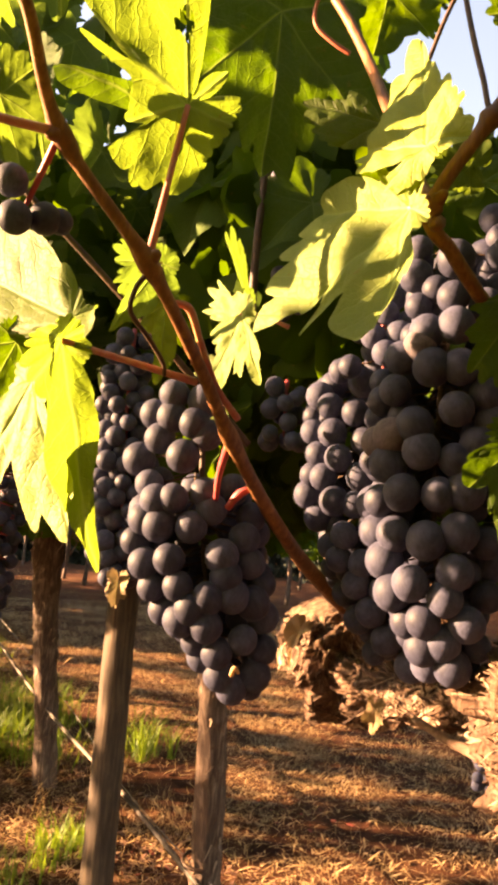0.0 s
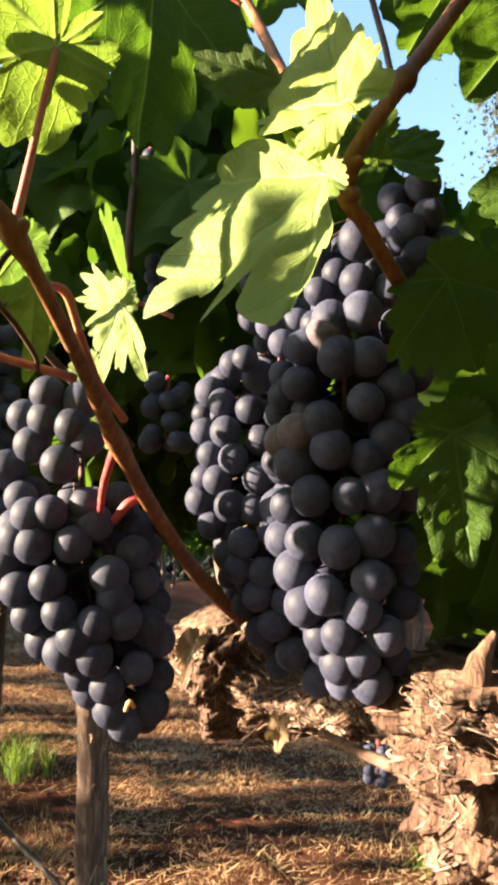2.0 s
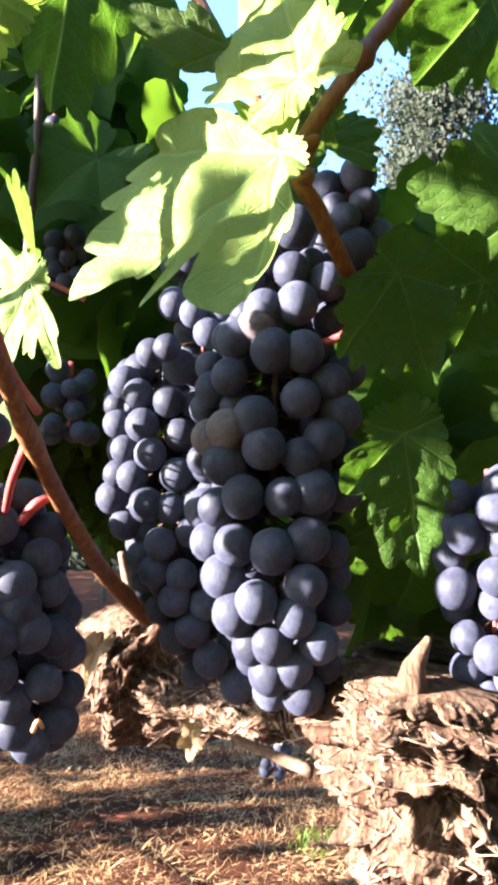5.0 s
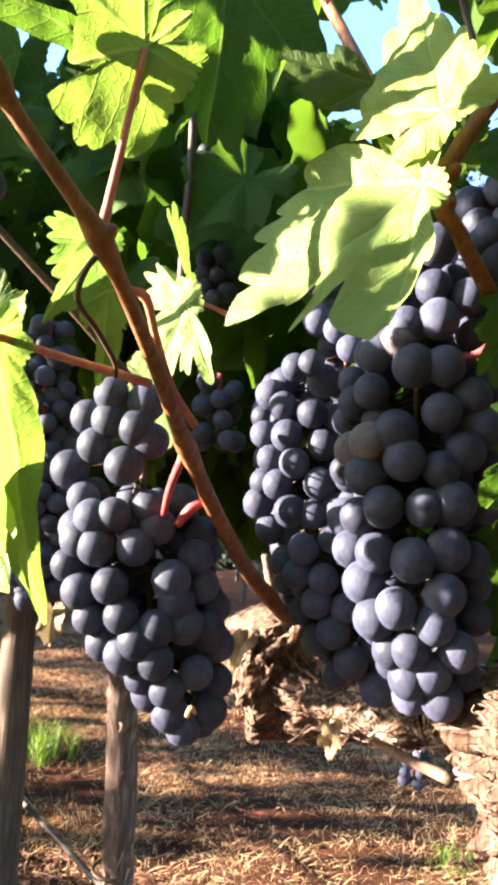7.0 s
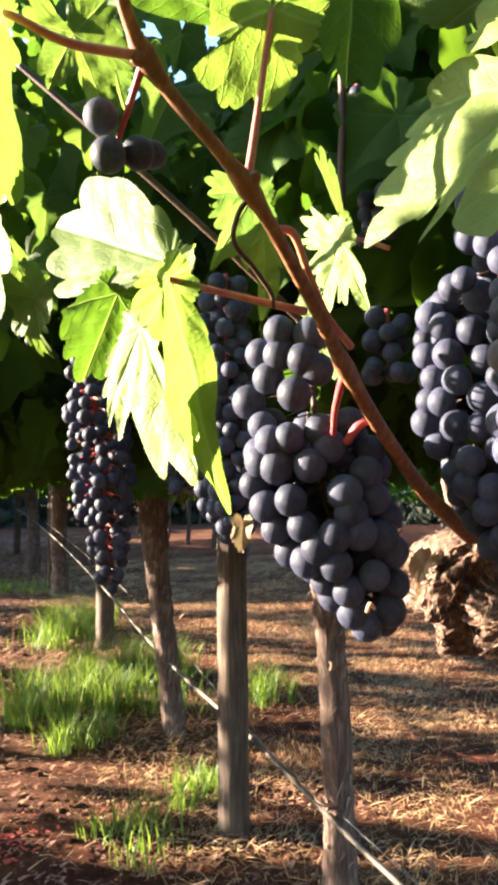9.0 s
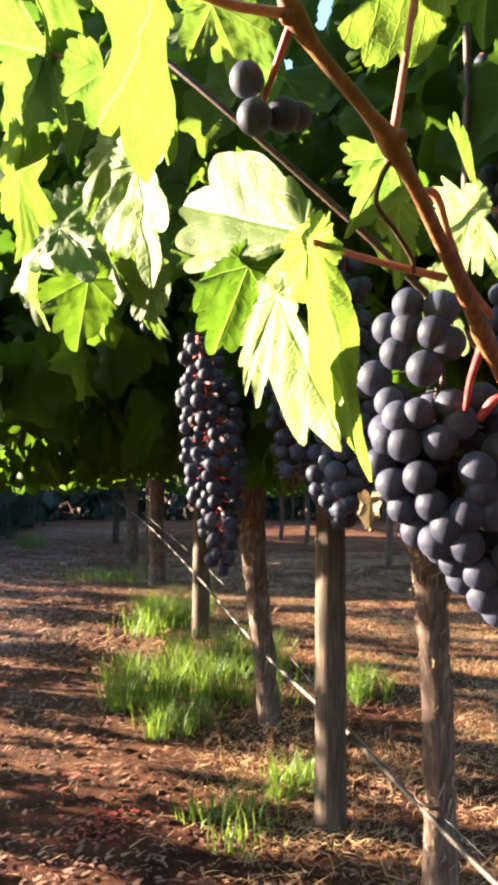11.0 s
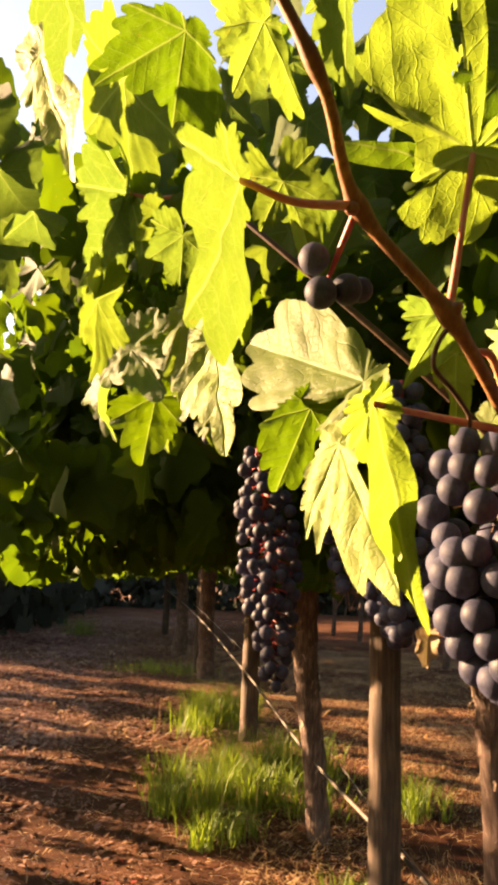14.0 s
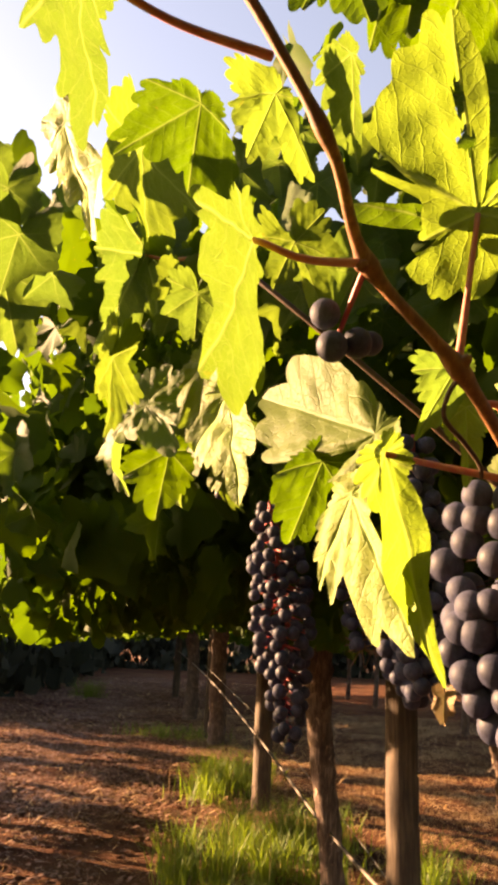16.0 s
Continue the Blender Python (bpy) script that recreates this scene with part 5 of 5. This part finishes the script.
grape_cluster((0.0316, 0.7189, 1.2257), R6, F6, 0.05, [(0, 0.02, 0), (1, 0.022, 0)], 0.0094, "dark shaded grapes under the canopy", 13, fill=14)
grape_cluster((0.3338, 0.9668, 0.702), R6, F6, 0.044, [(0, 0.02, 0), (1, 0.021, 0)], 0.0084, "small blue-black grape cluster low by the trunk", 14, fill=13)
grape_cluster((0.0094, 0.6359, 1.2906), R9, F9, 0.025, [(0, 0.004, 0), (1, 0.004, 0.002)], 0.0085, "single dark grapes on an upper cane", 15, fill=2)


def few_berries(places, radii, stalk, label):
    ob = thing("grape_cluster", places[0], label, "grapes", "grape clusters on the vine row")
    for p, r in zip(places, radii):
        part("berry", BERRY, None, ob, "", Matrix.Translation(Vector(p) - Vector(places[0])) @ Matrix.Scale(r, 4))
    sv, sf = tube([Vector(p) - Vector(places[0]) for p in stalk], [0.001, 0.0013, 0.0018], sides=8, steps=6)
    part("stem", mesh_of("stem", sv, sf), M_STEM, ob, "red fruit stem")


few_berries([(-0.1042, 0.278, 1.0764), (-0.1006, 0.2767, 1.06), (-0.0912, 0.2856, 1.0643), (-0.0861, 0.2901, 1.0655)], [0.0068, 0.0069, 0.0068, 0.0055], [(-0.1, 0.2843, 1.0671), (-0.0959, 0.2821, 1.0761), (-0.0841, 0.2699, 1.0941)], "few large dark grapes on a short red stem")

# ---------------------------------------------------------------- canopy of the row
MID = [leaf_arrays(120 + k, 1, 34, 0.25 * (k % 3), 0.25, 0.12, 0.95, 1.3) for k in range(6)]
LOW = [leaf_arrays(100 + k, 1, 18, 0.25 * (k % 3), 0.25, 0.12, 0.95) for k in range(6)]
TINY = [leaf_arrays(110 + k, 1, 6, 0.25, 0.2, 0.1, 0.6) for k in range(4)]


def foliage(name, spots, parent, material, label, shapes=LOW):
    """Many small leaves joined in one mesh: spots of (place, size, random)."""
    verts, faces, n = [], [], 0
    for place, size, rnd in spots:
        v, _, f = shapes[rnd.randrange(len(shapes))]
        tip = Vector((rnd.gauss(0, 0.6), rnd.gauss(0, 0.6), -0.9)).normalized()
        nrm = Vector((rnd.gauss(-0.5, 0.7), rnd.gauss(-0.2, 0.7), rnd.gauss(0.5, 0.5)))
        if nrm.cross(tip).length < 0.1:
            nrm = Vector((1, 0, 0.3))
        m = np.array(leaf_basis(place, Vector(place) + tip * size, nrm))
        verts.append(v @ m[:3, :3].T + m[:3, 3])
        faces += [tuple(k + n for k in fc) for fc in f]
        n += len(v)
    ob = part(name, mesh_of(name, np.concatenate(verts), faces), material, None, label)
    ob["kind"] = "stuff"
    if parent is not None:
        under(ob, parent)
    return ob


# openings in the canopy, as lines from a place outwards with a half angle
OPENINGS = [(Vector((0, 0, 0.93)), (0.3763, 0.7645, 0.5233), 0.11), (Vector((0, 0, 0.93)), (0.4608, 0.708, 0.5352), 0.13), (Vector((0, 0, 0.93)), (0.2191, 0.7783, 0.5884), 0.10), (Vector((0, 0, 0.93)), (-0.457, 0.5714, 0.6817), 0.17)]


def open_at(p):
    for o, d, a in OPENINGS:
        w = Vector(p) - o
        if w.length > 1e-3 and w.normalized().angle(Vector(d)) < a:
            return True
    return False


def evening_light(p):
    """Whether a leaf at p would stand in the low sun's way to the near leaves, the clusters or the knotted arm, which it reaches."""
    z0, y0 = p.z + 0.27 * p.x, p.y + 0.07 * p.x
    return p.x < 0.1 and 0.1 < y0 < 0.87 and 0.75 < z0 < (1.28 if y0 < 0.345 else 1.13)


def canopy_spots(seed, count, s0, s1, l0, l1, bias=1.0, size=0.055, clear=0.62):
    rnd = random.Random(seed)
    out = []
    while len(out) < count:
        s = s0 + (s1 - s0) * rnd.random() ** bias
        l = rnd.uniform(l0, l1)
        mid = (l - (l0 + l1) / 2) / ((l1 - l0) / 2)
        lo, hi = 1.1 - 0.12 * abs(mid) + 0.05 * math.sin(s * 5), 2.05 - 0.3 * mid * mid + 0.12 * math.sin(s * 2.3)
        z = lo + (hi - lo) * rnd.random()
        p = row(s, l, z)
        gap = math.hypot(p.x, p.y)
        if gap < clear or (l < -0.35 and gap < 0.9 and p.y > 0.0) or open_at(p) or evening_light(p):
            continue
        out.append((p, size * rnd.uniform(0.6, 1.35), rnd))
    return out


CANOPY_LEAVES = []
for k in range(5):
    lv, luv, lf = leaf_arrays(200 + k, 4, 64, 0.1 + 0.12 * k, 0.25, 0.12, 0.95)
    me = mesh_of("canopy_leaf", lv, lf)
    layer = me.uv_layers.new(name="vein")
    index = np.empty(len(me.loops), int)
    me.loops.foreach_get("vertex_index", index)
    layer.data.foreach_set("uv", luv[index].ravel())
    # canopy leaves take the two copies whose colour holds the shade
    me.materials.append(M_SHADE_LEAF if k in (2, 4) else M_DEEP_SHADE_LEAF)
    CANOPY_LEAVES.append(me)


def single_leaves(vine, spots):
    """Canopy leaves that can be picked apart: each a part of its vine."""
    for place, size, rnd in spots:
        tip = Vector((rnd.gauss(0, 0.6), rnd.gauss(0, 0.6), -0.9)).normalized()
        nrm = Vector((rnd.gauss(-0.5, 0.7), rnd.gauss(-0.4, 0.7), rnd.gauss(0.4, 0.5)))
        m = leaf_basis(place, place + tip * size * 1.25, nrm)
        part("leaf", rnd.choice(CANOPY_LEAVES), None, vine, "", Matrix.Translation(-vine.location) @ m)


single_leaves(near_vine, canopy_spots(35, 240, -1.9, 0.6, -0.45, 0.5))
single_leaves(vine_a, canopy_spots(36, 290, -0.9, 1.2, -1.1, 0.2))
# mostly out of view behind the camera, added to hold back sky light
foliage("foliage", canopy_spots(37, 6500, -4.6, -1.6, -1.5, 0.9, size=0.06, clear=0.45), near_vine, M_CANOPY, "dense vine leaves overhead, added to block sky light")
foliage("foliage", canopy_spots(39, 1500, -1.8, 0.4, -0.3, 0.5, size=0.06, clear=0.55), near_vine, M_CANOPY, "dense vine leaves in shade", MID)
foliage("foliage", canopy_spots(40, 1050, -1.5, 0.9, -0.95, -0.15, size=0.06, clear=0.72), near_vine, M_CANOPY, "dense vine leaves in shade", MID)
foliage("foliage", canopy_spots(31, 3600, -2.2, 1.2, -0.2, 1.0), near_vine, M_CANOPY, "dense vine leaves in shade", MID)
rnd = random.Random(38)
fringe = []
while len(fringe) < 45:
    p = row(rnd.uniform(0.2, 3.4), rnd.uniform(-1.4, -0.75), rnd.uniform(0.98, 1.45))
    if not open_at(p) and not evening_light(p):
        fringe.append((p, 0.06 * rnd.uniform(0.7, 1.3), rnd))
FRINGE_MESH = CANOPY_LEAVES[2].copy()
FRINGE_MESH.materials[0] = M_LEAF


def fringe_leaves(vine, spots):
    """Sunlit leaves that hang from the canopy's edge over the aisle."""
    for place, size, rnd in spots:
        tip = Vector((rnd.gauss(0, 0.35), rnd.gauss(0, 0.35), -1)).normalized()
        nrm = Vector((rnd.gauss(0.45, 0.4), rnd.gauss(-0.85, 0.4), rnd.gauss(0.1, 0.3)))
        part("leaf", FRINGE_MESH, None, vine, "", Matrix.Translation(-vine.location) @ leaf_basis(place, place + tip * size * 1.25, nrm))


# unseen leaves added over the aisle to shade the arm, the grapes behind the orange cane and the leaf over them
rnd = random.Random(77)
unseen_leaves = []
for y0, y1, z0, z1, count in ((0.5, 0.6, 0.9, 0.92, 9), (0.38, 0.41, 1.18, 1.2, 4)):
    for _ in range(count):
        x = rnd.uniform(-0.85, -0.66)
        unseen_leaves.append((Vector((x, rnd.uniform(y0, y1) - 0.07 * x, rnd.uniform(z0, z1) - 0.27 * x)), 0.04 * rnd.uniform(0.75, 1.2), rnd))
single_leaves(near_vine, unseen_leaves)
# a long unseen shoot of the next vine, added over the aisle to shade the canopy
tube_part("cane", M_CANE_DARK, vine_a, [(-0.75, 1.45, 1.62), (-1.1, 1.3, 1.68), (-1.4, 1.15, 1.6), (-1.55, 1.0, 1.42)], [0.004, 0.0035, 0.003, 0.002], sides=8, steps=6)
shoot = []
for _ in range(60):
    x = rnd.uniform(-1.6, -1.3)
    shoot.append((Vector((x, rnd.uniform(0.93, 1.3) - 0.07 * x, rnd.uniform(0.88, 1.16) - 0.27 * x)), 0.065 * rnd.uniform(0.7, 1.3), rnd))
# small unseen leaves, each added to block the sun from certain leaves
shade = random.Random(78)
single_leaves(near_vine, [(Vector((x, y0 - 0.07 * x, z0 - 0.27 * x)), size, shade) for x, y0, z0, size in ((-0.75, 0.288, 1.07, 0.022), (-0.73, 0.298, 1.032, 0.026), (-0.69, 0.309, 1.03, 0.022), (-0.71, 0.288, 1.03, 0.026), (-0.7, 0.53, 1.15, 0.035), (-0.7, 0.334, 1.2, 0.03), (-0.74, 0.338, 1.165, 0.028), (-0.78, 0.33, 1.225, 0.03))])
# further unseen leaves, added to shade the canopy down the row
for _ in range(60):
    x = rnd.uniform(-1.95, -1.75)
    shoot.append((Vector((x, rnd.uniform(1.3, 1.9) - 0.07 * x, rnd.uniform(0.78, 1.1) - 0.27 * x)), 0.075 * rnd.uniform(0.7, 1.3), rnd))
foliage("foliage", shoot, vine_a, M_CANOPY, "leaves of an unseen shoot added for shade", MID)
for _ in range(30):
    p = Vector((rnd.uniform(0.2, 0.36), rnd.uniform(0.44, 0.52), rnd.uniform(0.9, 1.06)))
    nrm = Vector((rnd.gauss(-0.2, 0.3), -1, rnd.gauss(0.1, 0.3)))
    part("leaf", CANOPY_LEAVES[rnd.choice((0, 1, 3))], None, near_vine, "", Matrix.Translation(-near_vine.location) @ leaf_basis(p, p + Vector((rnd.gauss(0, 0.02), 0.0, -0.07)), nrm))
edge = []
while len(edge) < 60:
    a, up, far = radians(rnd.uniform(8, 44)), radians(rnd.uniform(13, 42)), rnd.uniform(0.6, 1.15)
    p = Vector((-0.033 - far * math.sin(a), -0.008 + far * math.cos(a), 0.94 + far * math.tan(up)))
    z0, y0 = p.z + 0.27 * p.x, p.y + 0.07 * p.x
    if (z0 > 1.18 or (y0 > 0.7 and z0 > 1.06)) and not open_at(p):
        edge.append((p, 0.05 * rnd.uniform(0.5, 1.2), rnd))
fringe_leaves(near_vine, edge)
fringe_leaves(vine_c, fringe)
single_leaves(vine_c, canopy_spots(46, 170, -0.2, 2.6, -1.4, -0.5, size=0.085))
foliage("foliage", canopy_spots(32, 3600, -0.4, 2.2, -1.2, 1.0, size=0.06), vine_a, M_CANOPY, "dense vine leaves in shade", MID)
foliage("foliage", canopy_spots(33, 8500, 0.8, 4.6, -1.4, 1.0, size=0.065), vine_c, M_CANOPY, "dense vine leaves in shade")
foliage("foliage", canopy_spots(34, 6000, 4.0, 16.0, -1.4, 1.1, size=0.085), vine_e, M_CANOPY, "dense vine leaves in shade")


# neighbouring rows and the trees beyond
def far_row(offset, s0, s1, count, seed, label):
    ob = thing("vine_row", row(s0, offset, 0), label, "vine row")
    rnd = random.Random(seed)
    spots = []
    for _ in range(count):
        s = rnd.uniform(s0, s1)
        p = row(s, offset + rnd.gauss(0, 0.32), 1.0 + 1.0 * rnd.random() + 0.1 * math.sin(s * 2))
        spots.append((p, 0.09 * rnd.uniform(0.7, 1.4), rnd))
    foliage("foliage", spots, ob, M_CANOPY, "dense green vine leaves")
    s = s0 + 0.4
    while s < s1:
        p = row(s, offset, 0)
        tube_part("trunk", M_TRUNK, ob, [(p.x, p.y, -0.1), (p.x + 0.03, p.y, 0.5), (p.x, p.y + 0.03, 1.2)], [0.05, 0.04, 0.05], sides=8, steps=4, rough=0.15, scale=20)
        s += 1.9


far_row(3.0, -3.0, 24.0, 6500, 41, "neighbouring row of leafy vines across dry grass")
far_row(6.0, -4.0, 26.0, 5000, 42, "far row of leafy vines")
ob = thing("vine_row", row(-6, -3.4, 0), "young gappy vine row across the aisle", "vine row")
rnd = random.Random(45)
spots = []
for k in range(15):
    s = -6.45 + k * 1.15 + rnd.uniform(-0.12, 0.12)
    tube_part("trunk", M_TRUNK, ob, [row(s, -3.4, -0.1), row(s, -3.38, 0.5), row(s, -3.42, 1.0)], [0.05, 0.04, 0.05], sides=8, steps=4, rough=0.15, scale=20)
    for _ in range(240):
        z = 0.42 + 1.3 * rnd.random()
        spots.append((row(s + rnd.gauss(0, 0.2), -3.4 + rnd.gauss(0, 0.22), z), 0.075 * rnd.uniform(0.7, 1.4), rnd))
foliage("foliage", spots, ob, M_CANOPY, "green vine leaves")
far_row(9.0, -5.0, 28.0, 3600, 44, "far row of leafy vines")


def tree(place, height, spread, seed, label, leaves, leaf):
    """A tapered trunk with limbs and a crown of many small leaf clumps."""
    rnd = random.Random(seed)
    ob = thing("tree", place, label, "tree", "trees beyond the vineyard")
    base = Vector(place)
    tops = []
    tube_part("trunk", M_TREE_BARK, ob, [base + Vector((0, 0, -0.2)), base + Vector((0.1, 0, height * 0.3)), base + Vector((0.0, 0.1, height * 0.6))], [0.32, 0.24, 0.14], sides=12, steps=6, rough=0.1, scale=2)
    for k in range(9):
        a, up = k * 2.4 + rnd.random(), rnd.uniform(0.35, 0.95)
        end = base + Vector((math.cos(a) * spread * rnd.uniform(0.45, 1.0), math.sin(a) * spread * rnd.uniform(0.45, 1.0), height * up))
        mid = base + Vector((0, 0, height * up * 0.55)) * 0.9 + (end - base) * 0.25
        tube_part("limb", M_TREE_BARK, ob, [base + Vector((0, 0, height * 0.28)), mid, end], [0.14, 0.09, 0.03], sides=8, steps=5)
        tops += [(end, 1.0), (mid.lerp(end, 0.6), 0.8)]
    spots = []
    for _ in range(leaves):
        c, r = rnd.choice(tops)
        q = Vector((rnd.gauss(0, 1), rnd.gauss(0, 1), rnd.gauss(0, 0.7))) * (spread * 0.15 * r)
        spots.append((c + q, leaf * rnd.uniform(0.5, 1.4), rnd))
    foliage("crown", spots, ob, M_TREE_LEAF, "grey-green leaf clumps", TINY)


T1 = (9.0267, 14.4055)
tree((T1[0], T1[1], 0), 12.0, 3.4, 51, "grey-green broad tree beyond the vine rows", 60000, 0.075)
T2 = (14.5736, 16.4806)
tree((T2[0], T2[1], 0), 10.0, 3.4, 52, "grey-green broad tree beyond the vine rows", 26000, 0.13)
for k, (s, l) in enumerate(((34, -10), (36, -5.5), (37, -1.5), (36, 3.0), (35, 8.0), (33, 13.0))):
    p = row(s, l, 0)
    tree((p.x, p.y, 0), 6.5 + (k % 3), 3.0, 60 + k, "dark leafy tree closing the end of the rows", 7000, 0.28)


def hedge(s0, l0, s1, l1, height, count, seed, label):
    """A dense dark hedge that closes the vineyard."""
    rnd = random.Random(seed)
    a, b = row(s0, l0, 0), row(s1, l1, 0)
    ob = thing("hedge", a, label, "hedge")
    spots = []
    for _ in range(count):
        p = a.lerp(b, rnd.random())
        z = height * rnd.random() * (0.85 + 0.15 * math.sin(p.x * 1.3))
        spots.append((p + Vector((rnd.gauss(0, 0.5), rnd.gauss(0, 0.5), z)), 0.28 * rnd.uniform(0.6, 1.4), rnd))
    foliage("foliage", spots, ob, M_TREE_LEAF, "dense dark leaves", TINY)
    for k in range(12):
        p = a.lerp(b, (k + 0.5) / 12)
        tube_part("stem", M_TREE_BARK, ob, [p + Vector((0, 0, -0.1)), p + Vector((0.06, 0.03, height * 0.4)), p + Vector((0.0, 0.1, height * 0.8))], [0.06, 0.045, 0.02], sides=7, steps=4, rough=0.1, scale=6)


hedge(8, -3.9, 26, -3.2, 2.3, 5600, 73, "dense dark leafy vine hedge across the aisle")
hedge(24, -16, 24, 16, 2.6, 6000, 71, "dense dark hedge across the end of the rows")
hedge(24, 13, -8, 13, 2.6, 5200, 72, "dense dark hedge along the vineyard")
